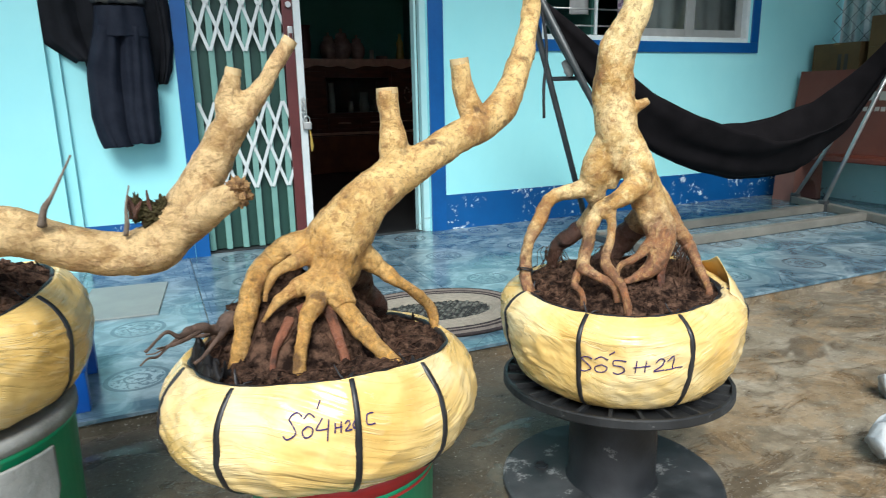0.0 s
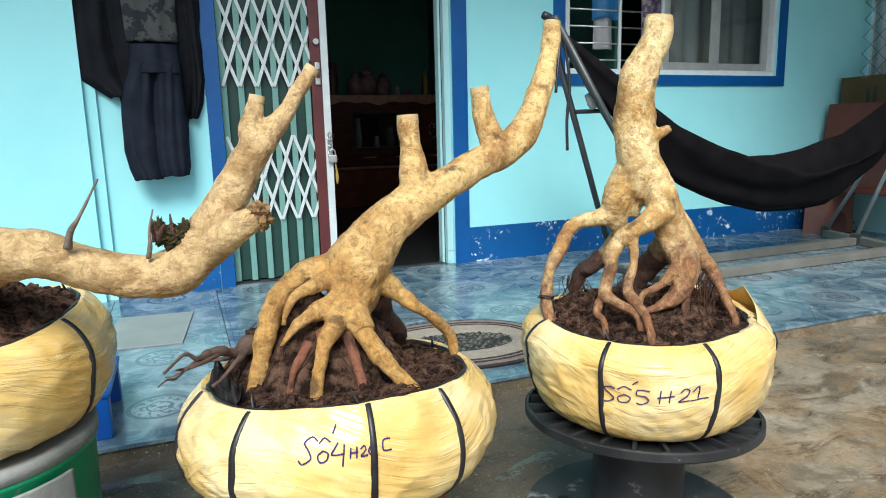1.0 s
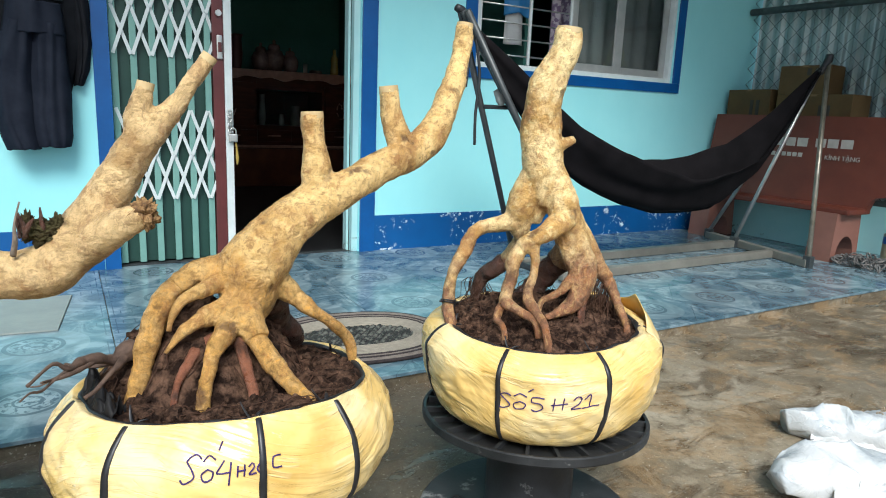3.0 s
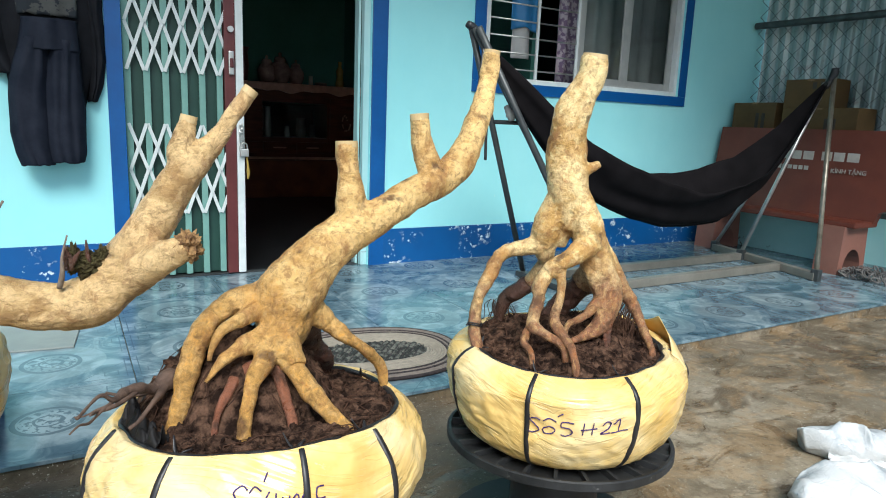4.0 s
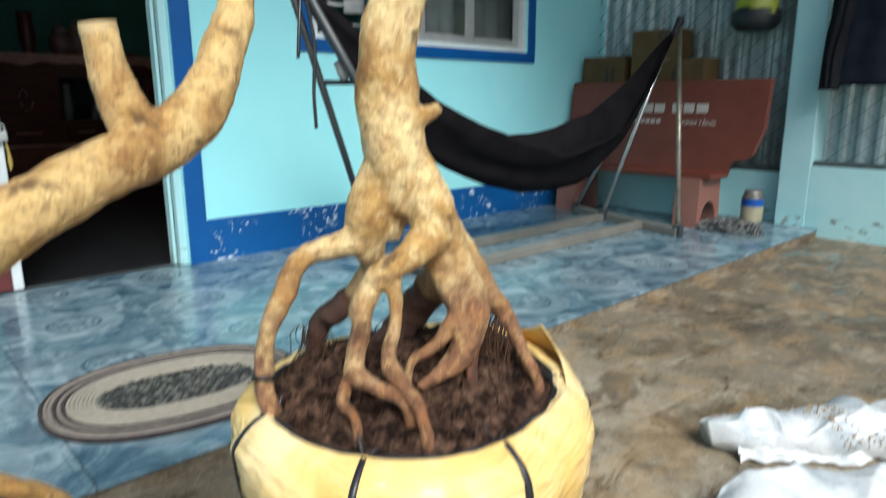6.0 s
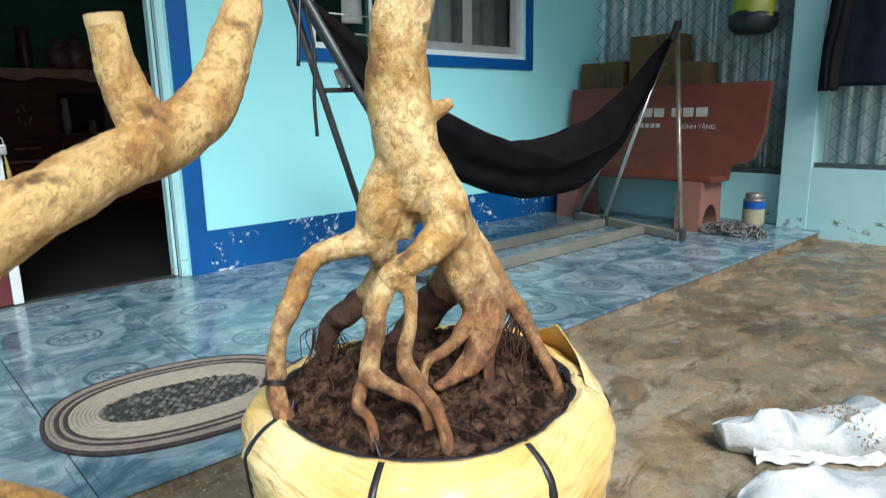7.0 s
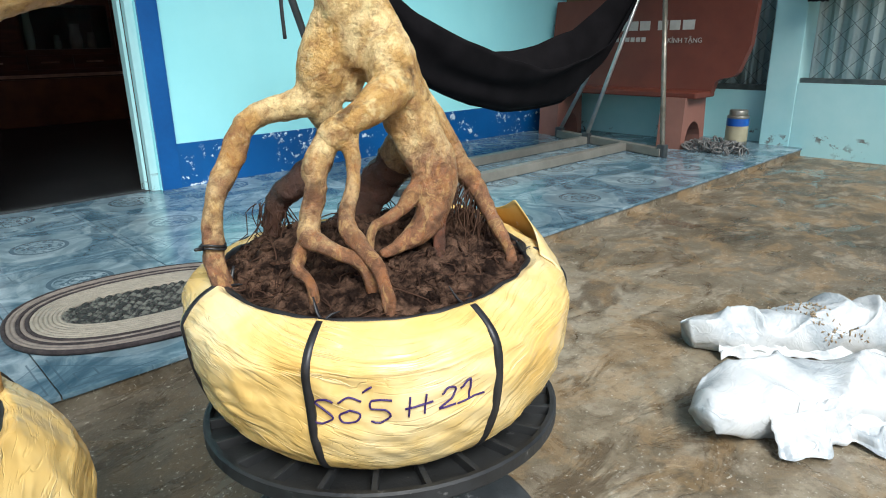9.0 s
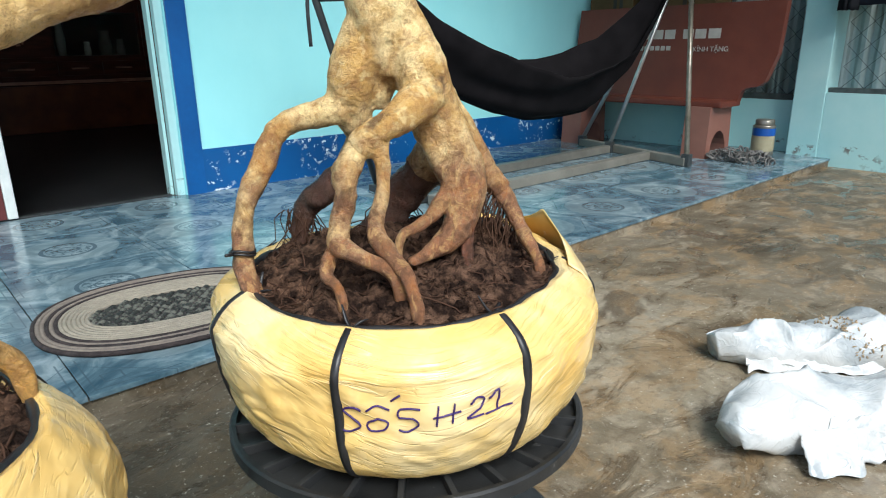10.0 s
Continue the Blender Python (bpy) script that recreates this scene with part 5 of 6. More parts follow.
part("bottom_track", boxed(DOOR_L + 0.002, DOOR_R - 0.05, GY - 0.012, GY + 0.02, 0.0005, 0.006), steel, gate, "floor track")
bm = bmesh.new()
for k in range(7):
    z = 0.665 - 0.016 * k
    sweep(bm, [(-0.050 + 0.008 * math.cos(a), GY - 0.034 + 0.006 * math.sin(a) * (k % 2), z + 0.011 * math.sin(a), 0.0026) for a in [i * 0.785 for i in range(9)]], 6, 0.006)
part("chain", bm, chrome, gate, "short steel chain", smooth=True)
lock = thing("padlock", "small steel padlock hanging on the gate chain", "padlock")
part("body", boxed(-0.058, -0.020, GY - 0.046, GY - 0.030, 0.535, 0.570, bevel=0.004, m=None), chrome, lock)
part("shackle", sweep(bmesh.new(), [(-0.052, GY - 0.038, 0.568, 0.003), (-0.050, GY - 0.038, 0.588, 0.003), (-0.039, GY - 0.038, 0.596, 0.003), (-0.028, GY - 0.038, 0.588, 0.003), (-0.026, GY - 0.038, 0.568, 0.003)], 8, 0.004), chrome, lock, "", True)
key = tagged(mesh_object("tassel", sweep(bmesh.new(), [(-0.028, GY - 0.035, 0.535, 0.003), (-0.024, GY - 0.035, 0.50, 0.005), (-0.022, GY - 0.035, 0.46, 0.008), (-0.024, GY - 0.035, 0.435, 0.003)], 8, 0.008, 0.3), gold_glass, True), "frayed yellow tassel hanging from the padlock", "tassel")

# ---- window ----
win = tagged(new("window_1"), "aluminium sliding window, one side open behind a steel grille", "window", "", "structure")
WY = FRONT + 0.03
for n_, a in (("window_frame", (WIN_L + 0.001, WIN_R - 0.001, WIN_B + 0.001, WIN_B + 0.028)), ("window_frame", (WIN_L + 0.001, WIN_R - 0.001, WIN_T - 0.03, WIN_T - 0.001)),
              ("window_frame", (WIN_L + 0.001, WIN_L + 0.026, WIN_B + 0.029, WIN_T - 0.031)), ("window_frame", (WIN_R - 0.026, WIN_R - 0.001, WIN_B + 0.029, WIN_T - 0.031))):
    part(n_, boxed(a[0], a[1], WY - 0.016, WY + 0.04, a[2], a[3], bevel=0.002), lattice_white, win, "white enamelled window frame")
for x0, x1, dy in ((1.855, 2.245, 0.0), (2.235, 2.655, 0.018)):
    for a in ((x0, x0 + 0.046, WIN_B + 0.03, WIN_T - 0.032), (x1 - 0.046, x1, WIN_B + 0.03, WIN_T - 0.032), (x0 + 0.047, x1 - 0.047, WIN_B + 0.03, WIN_B + 0.072), (x0 + 0.047, x1 - 0.047, WIN_T - 0.07, WIN_T - 0.032)):
        part("sash", boxed(a[0], a[1], WY + dy, WY + dy + 0.014, a[2], a[3], bevel=0.0015), aluminium, win, "grey aluminium sash")
    pane = part("pane", boxed(x0 + 0.03, x1 - 0.03, WY + dy + 0.005, WY + dy + 0.009, WIN_B + 0.07, WIN_T - 0.068), glass, win, "clear glass pane")
    pane.visible_shadow = False
for z in [WIN_B + 0.075 + 0.085 * k for k in range(11)]:
    part("grille_bar", rod(bmesh.new(), (WIN_L + 0.024, WY - 0.004, z), (1.86, WY - 0.004, z), 0.0045, None, 8), chrome, win, "thin steel grille bar", True)
for x in (1.235, 1.56, 1.845):
    part("grille_post", boxed(x - 0.008, x + 0.008, WY - 0.010, WY + 0.002, WIN_B + 0.03, WIN_T - 0.032, bevel=0.002), lattice_white, win)


def curtain(name, x0, x1, y, z0, z1, waves, depth, material, label, category):
    bm = bmesh.new()
    grid_sheet(bm, 60, 8, lambda u, v: (x0 + u * (x1 - x0), y + depth * math.sin(u * waves * 6.283) * (0.6 + 0.4 * v) + 0.006 * noise.noise(Vector((u * 9, v * 3, x0))), z0 + v * (z1 - z0)))
    ob = thicken(mesh_object(name, bm, material, True), 0.002)
    return tagged(ob, label, category)


curtain("curtain", 1.90, 2.75, 1.10, 0.80, 2.05, 7, 0.016, grey_cloth, "grey curtain drawn behind the sliding sashes", "curtain")
curtain("curtain", 1.80, 1.95, 1.06, 0.98, 2.05, 2, 0.014, purple_cloth, "narrow purple and white patterned curtain", "curtain")
bm = bmesh.new()
grid_sheet(bm, 14, 18, lambda u, v: (1.60 + u * 0.14 - 0.02 * v * (u - 0.5), 1.24 + 0.012 * math.sin(u * 7), 1.12 + v * 0.30))
thicken(tagged(mesh_object("shirt", bm, white_label, True), "white cloth hanging inside the window", "cloth"), 0.003)
bm = bmesh.new()
grid_sheet(bm, 14, 10, lambda u, v: (1.58 + u * 0.19, 1.22 + 0.012 * math.sin(u * 9), 1.30 + v * 0.20 - 0.05 * abs(u - 0.5)))
thicken(tagged(mesh_object("cloth", bm, blue_sheet, True), "light blue cloth hanging inside the window", "cloth"), 0.003)

# ---- the cabinet and what stands on it, inside ----
cab = thing("cabinet", "carved dark red wooden cabinet with glass doors in the dim room", "cabinet")
CX0, CX1, CY0, CY1, CT = 0.30, 1.76, 3.80, 4.25, 1.015
NX0, NX1, NZ0, NZ1 = 0.80, 1.395, 0.54, 0.85
bm = bmesh.new()
for x0, x1, y0, z0, z1 in ((CX0 + 0.03, NX0, CY0 + 0.02, 0.0, CT - 0.04), (NX1, CX1 - 0.03, CY0 + 0.02, 0.0, CT - 0.04), (NX0 + 0.0005, NX1 - 0.0005, CY0 + 0.02, 0.0, NZ0),
                           (NX0 + 0.0005, NX1 - 0.0005, CY0 + 0.02, NZ1, CT - 0.04), (NX0 + 0.0005, NX1 - 0.0005, CY1 - 0.03, NZ0 + 0.0005, NZ1 - 0.0005)):
    box(bm, x0, x1, y0, CY1, z0, z1)
part("body", bm, wood_red, cab)
bm = bmesh.new()
grid_sheet(bm, 80, 1, lambda u, v: (CX0 + u * (CX1 - CX0), CY0 - 0.012, CT - 0.012 - (1 - v) * (0.045 + 0.022 * abs(math.sin(u * 9.4)) + 0.01 * math.sin(u * 40))))
thicken(part("apron", bm, wood_edge, cab, "scalloped carved apron"), 0.02)
part("top", boxed(CX0, CX1, CY0 - 0.02, CY1 + 0.01, CT - 0.03, CT, bevel=0.006), wood_edge, cab, "pale polished top edge")
shown = part("pane", boxed(NX0 + 0.001, NX1 - 0.001, CY0 + 0.024, CY0 + 0.027, NZ0 + 0.001, NZ1 - 0.001), glass, cab, "glass pane of the show case")
shown.visible_shadow = False
for x0, x1 in ((CX0 + 0.06, NX0 - 0.025), (NX1 + 0.025, CX1 - 0.04)):
    d = part("door", boxed(x0, x1, CY0 + 0.002, CY0 + 0.019, 0.53, CT - 0.11, bevel=0.004), wood_red, cab)
    bm = bmesh.new()
    mid, up = (x0 + x1) / 2, 0.71
    for k in range(7):
        a = k * 0.9
        sweep(bm, [(mid + (0.012 + 0.006 * k) * math.cos(a) * min(1.0, (x1 - x0) * 4), CY0 - 0.001, up + (0.018 + 0.016 * k) * math.sin(a), 0.007),
                   (mid + (0.016 + 0.006 * k) * math.cos(a + 0.6) * min(1.0, (x1 - x0) * 4), CY0 - 0.004, up + (0.020 + 0.016 * k) * math.sin(a + 0.6), 0.005)], 6, 0.01)
    part("carving", bm, wood_edge, d, "carved relief with pale inlay", True)
for x0, x1 in ((CX0 + 0.06, 0.77), (0.80, 1.09), (1.105, 1.395), (1.425, CX1 - 0.04)):
    part("drawer", boxed(x0, x1, CY0 + 0.002, CY0 + 0.019, 0.400, 0.500, bevel=0.004), wood_red, cab)
    part("handle", rod(bmesh.new(), (x0 * 0.7 + x1 * 0.3, CY0 - 0.004, 0.45), (x0 * 0.3 + x1 * 0.7, CY0 - 0.004, 0.45), 0.006, None, 8), wood_edge, cab, "", True)
part("moulding", boxed(CX0 + 0.02, CX1 - 0.02, CY0 - 0.012, CY0 + 0.0015, 0.345, 0.367, bevel=0.004), wood_edge, cab, "pale worn moulding")
part("plinth", boxed(CX0 + 0.01, CX1 - 0.01, CY0 + 0.0, CY0 + 0.0195, 0.0, 0.335, bevel=0.006), wood_plinth, cab, "red brown base board")
for x, w, h, mt, nm, lb in ((0.865, 0.034, 0.27, beige_paint, "ornament", "tall pale ornament in the show case"), (1.04, 0.028, 0.10, beige_paint, "ornament", "small pale ornament in the show case"),
                            (1.17, 0.05, 0.18, ceramic_dark, "ornament", "brown ornament in the show case"), (1.28, 0.035, 0.12, ceramic_dark, "ornament", "brown ornament in the show case")):
    tagged(mesh_object(nm, lathe(bmesh.new(), [(0.001, NZ0 + 0.001), (w * 0.8, NZ0 + 0.001), (w, NZ0 + h * 0.35), (w * 0.7, NZ0 + h * 0.8), (w * 0.8, NZ0 + h), (0.001, NZ0 + h)], 20, (x, CY0 + 0.10), caps=False), mt, True), lb, "ornament", "ornaments in the show case")


def pot_on(x, y, prof, material, name, label, category, group=""):
    bm = lathe(bmesh.new(), [(r, CT + z) for r, z in prof], 24, (x, y), caps=False)
    return tagged(mesh_object(name, bm, material, True), label, category, group)


jar = [(0.001, 0.0), (0.032, 0.0), (0.045, 0.03), (0.046, 0.065), (0.034, 0.09), (0.024, 0.095), (0.028, 0.10), (0.022, 0.115), (0.006, 0.12), (0.008, 0.132), (0.001, 0.138)]
for x, k in ((0.875, 1.75), (0.995, 2.0), (1.14, 1.6)):
    pot_on(x, 3.95, [(r * k, z * k) for r, z in jar], ceramic_dark, "lidded_jar", "brown glazed lidded jar on the cabinet", "jar", "jars on the cabinet")
pot_on(0.66, 3.94, [(0.001, 0), (0.045, 0), (0.04, 0.02), (0.055, 0.13), (0.045, 0.26), (0.060, 0.29), (0.055, 0.29)], maroon, "vase", "dark red cylindrical vase on the cabinet", "vase")
pot_on(1.56, 3.94, [(0.001, 0), (0.036, 0), (0.040, 0.03), (0.030, 0.10), (0.034, 0.15), (0.016, 0.19), (0.016, 0.235), (0.001, 0.237)], gold_glass, "figurine_bottle", "amber bottle standing on the cabinet", "bottle")
pot_on(1.265, 3.90, [(0.001, 0), (0.020, 0), (0.020, 0.085), (0.001, 0.085)], beige_paint, "cup", "small pale cup on the cabinet", "cup")
pot_on(1.39, 3.98, [(0.001, 0), (0.05, 0), (0.06, 0.02), (0.05, 0.035), (0.001, 0.038)], ceramic_dark, "bowl", "low dark bowl on the cabinet", "bowl")

# ---- clothes ----
def garment(name, outline, y, bulge, material, label, category, seed):
    """A hanging garment: an outline, filled and puffed out from the wall, with hanging folds."""
    bm = bmesh.new()
    n = 26
    rows = []
    for i in range(n + 1):
        t = i / n
        k = t * (len(outline) - 1)
        a = min(int(k), len(outline) - 2)
        f = k - a
        z, x0, x1 = [outline[a][j] * (1 - f) + outline[a + 1][j] * f for j in range(3)]
        row = []
        m = 22
        for j in range(m + 1):
            u = j / m
            x = x0 + (x1 - x0) * u + 0.006 * noise.noise(Vector((u * 5, z * 9, seed)))
            d = bulge * math.sin(math.pi * u) ** 0.6 + 0.006 * math.sin(u * 16 + seed + 3 * noise.noise(Vector((u * 2, z * 4, seed)))) * math.sin(math.pi * u)
            row.append(bm.verts.new((x, y - d, z + 0.006 * noise.noise(Vector((u * 8, seed, z))))))
        rows.append(row)
    for a, b in zip(rows, rows[1:]):
        for j in range(len(a) - 1):
            bm.faces.new((a[j], a[j + 1], b[j + 1], b[j]))
    ob = mesh_object(name, bm, material, True)
    thicken(ob, 0.004, 1.0)
    return ob


gj = thing("jacket", "black jacket with a camouflage panel hanging on the wall", "jacket")
for nm, o, b, mt in (("body", [(1.42, -0.93, -0.62), (1.25, -0.96, -0.60), (1.10, -0.93, -0.60), (0.88, -0.90, -0.61), (0.70, -0.885, -0.66)], 0.045, black_fabric),
                     ("sleeve", [(1.36, -1.00, -0.88), (1.20, -1.04, -0.90), (1.02, -1.045, -0.90), (0.905, -1.035, -0.885), (0.83, -0.93, -0.865)], 0.040, black_fabric),
                     ("sleeve", [(1.36, -0.68, -0.56), (1.10, -0.64, -0.575), (0.90, -0.63, -0.572), (0.80, -0.635, -0.585), (0.742, -0.645, -0.605)], 0.030, black_fabric)):
    part(nm, bmesh.new(), mt, gj)
    g_ob = garment(nm, o, FRONT - 0.015, b, mt, "", "", 2.0 + b * 40)
    old = [c for c in gj.children if len(c.data.vertices) == 0][0]
    bpy.data.objects.remove(old)
    g_ob.name = nm
    g_ob.parent = gj
pn = garment("camouflage_panel", [(1.40, -0.86, -0.66), (1.20, -0.86, -0.66), (1.045, -0.855, -0.665)], FRONT - 0.066, 0.012, camo, "", "", 4.0)
pn.parent = gj
tr = thing("trousers", "dark navy trousers hanging over the jacket on the wall", "trousers")
for nm, o, s in (("leg", [(0.96, -0.850, -0.755), (0.80, -0.893, -0.770), (0.62, -0.897, -0.775), (0.545, -0.885, -0.770), (0.50, -0.872, -0.765)], 9.0),
                 ("leg", [(0.96, -0.765, -0.665), (0.80, -0.785, -0.660), (0.62, -0.790, -0.655), (0.545, -0.785, -0.660), (0.51, -0.775, -0.668)], 11.0),
                 ("waist", [(1.03, -0.840, -0.668), (0.98, -0.845, -0.665), (0.92, -0.860, -0.662)], 13.0)):
    g_ob = garment(nm, o, FRONT - (0.082 if nm == "waist" else 0.075), 0.045, navy_cloth, "", "", s)
    g_ob.parent = tr
tc = thing("jacket", "dark navy jacket on a hanger on the wire mesh", "jacket")


def side_garment(nm, o, x, bulge, mt, seed):
    ob = garment(nm, o, 0.0, bulge, mt, "", "", seed)
    ob.matrix_basis = pose(x, 0, 0, 0, 0, -90)
    ob.parent = tc
    return ob


side_garment("body", [(1.36, 0.68, 0.93), (1.28, 0.60, 1.02), (1.10, 0.575, 1.06), (0.90, 0.555, 1.08), (0.735, 0.535, 1.10)], LOW - 0.02, 0.06, navy_cloth, 6.0)
side_garment("sleeve", [(1.30, 0.60, 0.70), (1.10, 0.565, 0.66), (0.90, 0.55, 0.64), (0.715, 0.545, 0.63)], LOW - 0.06, 0.03, black_fabric, 8.0)
part("hanger", sweep(bmesh.new(), [(LOW - 0.03, -0.64, 1.33, 0.004), (LOW - 0.03, -0.80, 1.39, 0.004), (LOW - 0.03, -0.80, 1.45, 0.003), (LOW - 0.0, -0.80, 1.47, 0.003)], 8, 0.02), lattice_white, tc, "thin hanger", True)

# ---- hammock and its stand ----
LA, RA = Vector((0.675, 0.20, 1.085)), Vector((2.97, 0.09, 1.075))
stand = thing("hammock_stand", "folding steel hammock stand on beige floor rails", "hammock stand")
F1, F2, F3 = (2.58, -0.195, 0.045), (2.695, 0.325, 0.045), (2.80, 0.585, 0.045)
G1, G2, G3 = (1.17, 0.42, 0.03), (1.42, 0.17, 0.03), (1.36, 0.13, 0.03)
part("post", rod(bmesh.new(), F1, RA, 0.0125), tarnished, stand, "tarnished steel post", True)
part("leg", rod(bmesh.new(), F2, RA - Vector((0.01, -0.02, 0.02)), 0.011), chrome, stand, "worn chrome leg", True)
part("leg", rod(bmesh.new(), F3, RA - Vector((0.01, -0.04, 0.05)), 0.011), chrome, stand, "worn chrome leg", True)
part("leg", rod(bmesh.new(), G1, LA, 0.013), steel, stand, "", True)
part("leg", rod(bmesh.new(), G2, LA - Vector((0, 0.02, 0)), 0.014), steel, stand, "", True)
part("leg", rod(bmesh.new(), G3, LA - Vector((0, 0.05, 0)), 0.014), steel, stand, "", True)
for a, b in ((LA + (Vector(G1) - LA) * 0.335, LA + (Vector(G2) - LA) * 0.335),):
    part("cross_bar", rod(bmesh.new(), a, b, 0.009), steel, stand, "", True)
for a, b, w in (((1.15, 0.05), (2.66, 0.05), 0.045), ((1.15, 0.33), (2.72, 0.33), 0.045)):
    part("floor_rail", boxed(a[0], b[0], a[1] - w / 2, a[1] + w / 2, 0.002, 0.042, bevel=0.004), beige_steel, stand, "beige painted square floor rail")
bm = boxed(-0.41, 0.41, -0.022, 0.022, 0.0025, 0.0435, bevel=0.004)
cr = part("end_rail", bm, beige_steel, stand, "beige painted end rail")
cr.matrix_basis = pose(2.69, 0.195, 0, 0, 0, math.degrees(math.atan2(0.78, 0.22)))
for f_ in (F1, F2, F3):
    part("foot_bracket", boxed(f_[0] - 0.018, f_[0] + 0.018, f_[1] - 0.022, f_[1] + 0.022, 0.0, 0.062, bevel=0.005), steel, stand, "dark steel foot bracket")
part("foot_bracket", boxed(1.14, 1.44, 0.10, 0.14, 0.003, 0.03, bevel=0.004), steel, stand, "dark steel foot bracket")
part("foot_bracket", boxed(1.14, 1.18, 0.14, 0.44, 0.003, 0.03, bevel=0.004), steel, stand, "dark steel foot bracket")
part("cap", sweep(bmesh.new(), [(*(LA + Vector((-0.02, 0.0, 0.015))), 0.014), (*(LA + Vector((0.01, 0, 0.0))), 0.018), (*(LA + Vector((0.04, 0, -0.04))), 0.014)], 10, 0.01), black_plastic, stand, "black plastic end cap", True)
part("cap", sweep(bmesh.new(), [(*(RA + Vector((0.0, 0, 0.03))), 0.018), (*RA, 0.022), (*(RA + Vector((-0.04, 0, -0.04))), 0.014)], 10, 0.01), black_plastic, stand, "black plastic end cap", True)
part("strap", sweep(bmesh.new(), [(0.72, 0.16, 1.02, 0.006), (0.745, 0.15, 0.85, 0.006), (0.735, 0.15, 0.70, 0.006), (0.738, 0.15, 0.578, 0.006)], 8, 0.02, 0.1), strap_mat, stand, "hanging black webbing strap", True)
part("strap", sweep(bmesh.new(), [(0.71, 0.16, 1.02, 0.006), (0.68, 0.13, 0.90, 0.006), (0.665, 0.12, 0.80, 0.006)], 8, 0.02, 0.1), strap_mat, stand, "hanging black webbing strap", True)
part("rag", sweep(bmesh.new(), [(0.86, 0.20, 0.80, 0.012), (0.875, 0.19, 0.77, 0.020), (0.885, 0.19, 0.74, 0.014)], 8, 0.008, 0.4), grey_cement, stand, "knotted grey rag", True)
ham_top = [(0.70, 1.07), (0.88, 0.93), (1.05, 0.79), (1.22, 0.66), (1.45, 0.56), (1.65, 0.50), (1.85, 0.45), (2.00, 0.455), (2.17, 0.485), (2.39, 0.555), (2.65, 0.755), (2.95, 1.06)]
ham_low = [(0.70, 1.05), (0.88, 0.82), (1.05, 0.63), (1.20, 0.477), (1.35, 0.39), (1.60, 0.30), (1.79, 0.263), (1.95, 0.255), (2.18, 0.285), (2.43, 0.43), (2.68, 0.70), (2.95, 1.04)]


def hammock_point(u, v):
    x = 0.70 + 2.25 * u
    zt, zl = (np.interp(x, [p[0] for p in k], [p[1] for p in k]) for k in (ham_top, ham_low))
    y0 = 0.20 - 0.11 * u
    w = 0.16 * math.sin(math.pi * u)
    a = (v - 0.5) * 2
    sag = 1 - abs(a) ** 1.7
    back = 0.05 * max(0, a) * math.sin(math.pi * u)
    z = zt - (zt - zl) * sag + back
    fold = 0.010 * math.sin(a * 11 + 5 * u + 2.5 * noise.noise(Vector((u * 5, a * 2, 3)))) * math.sin(math.pi * u) ** 0.5
    return (x, y0 + a * w + fold * 0.6, z + fold + 0.012 * noise.noise(Vector((u * 9, v * 4, 1))))


bm = bmesh.new()
grid_sheet(bm, 110, 44, hammock_point)
ham = thing("hammock", "black cloth hammock sagging between the stand's posts", "hammock")
thicken(part("cloth", bm, black_cloth, ham, "", True), 0.004)
part("cord", sweep(bmesh.new(), [(*LA, 0.010), (0.70, 0.20, 1.06, 0.014), (0.74, 0.198, 1.03, 0.018)], 8, 0.01), strap_mat, ham, "gathered end cord", True)
part("cord", sweep(bmesh.new(), [(*RA, 0.010), (2.95, 0.09, 1.05, 0.014), (2.91, 0.092, 1.00, 0.018)], 8, 0.01), strap_mat, ham, "gathered end cord", True)

# ---- bench against the side wall ----
BX = 3.00
bench = thing("garden_bench", "red terrazzo garden bench with white lettering on its back", "bench")
bm = bmesh.new()
prof = [(-0.36, 0.30), (-0.285, 0.30), (-0.20, 0.275), (-0.215, 0.335), (-0.24, 0.352), (-0.30, 0.362), (-0.325, 0.385), (-0.365, 0.52), (-0.365, 0.775), (0.86, 0.775), (0.86, 0.275)]
front = [bm.verts.new((BX + 0.10 + (0.775 - z) * -0.14, y, z)) for y, z in prof[2:]]
back = [bm.verts.new((BX + 0.145 + (0.775 - z) * -0.14, y, z)) for y, z in prof[2:]]
bm.faces.new(front)
bm.faces.new(back[::-1])
for i in range(len(front)):
    j = (i + 1) % len(front)
    bm.faces.new((front[i], back[i], back[j], front[j]))
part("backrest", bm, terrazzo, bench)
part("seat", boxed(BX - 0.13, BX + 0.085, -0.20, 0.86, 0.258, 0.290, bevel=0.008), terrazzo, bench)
for y0, y1 in ((-0.155, -0.02), (0.64, 0.775)):
    bm = bmesh.new()
    arch = [(BX - 0.16, 0.0), (BX - 0.115, 0.0)]
    arch += [(BX - 0.03 - 0.085 * math.cos(a), 0.02 + 0.115 * math.sin(a)) for a in [i * math.pi / 10 for i in range(11)]]
    arch += [(BX + 0.055, 0.0), (BX + 0.10, 0.0), (BX + 0.085, 0.262), (BX - 0.145, 0.262)]
    f0 = [bm.verts.new((x, y0, z)) for x, z in arch]
    f1 = [bm.verts.new((x, y1, z)) for x, z in arch]
    bm.faces.new(f0)
    bm.faces.new(f1[::-1])
    for i in range(len(f0)):
        j = (i + 1) % len(f0)
        bm.faces.new((f0[i], f1[i], f1[j], f0[j]))
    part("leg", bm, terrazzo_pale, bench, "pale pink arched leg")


def on_back(y, z):
    return BX + 0.10 - (0.775 - z) * 0.14 - 0.003


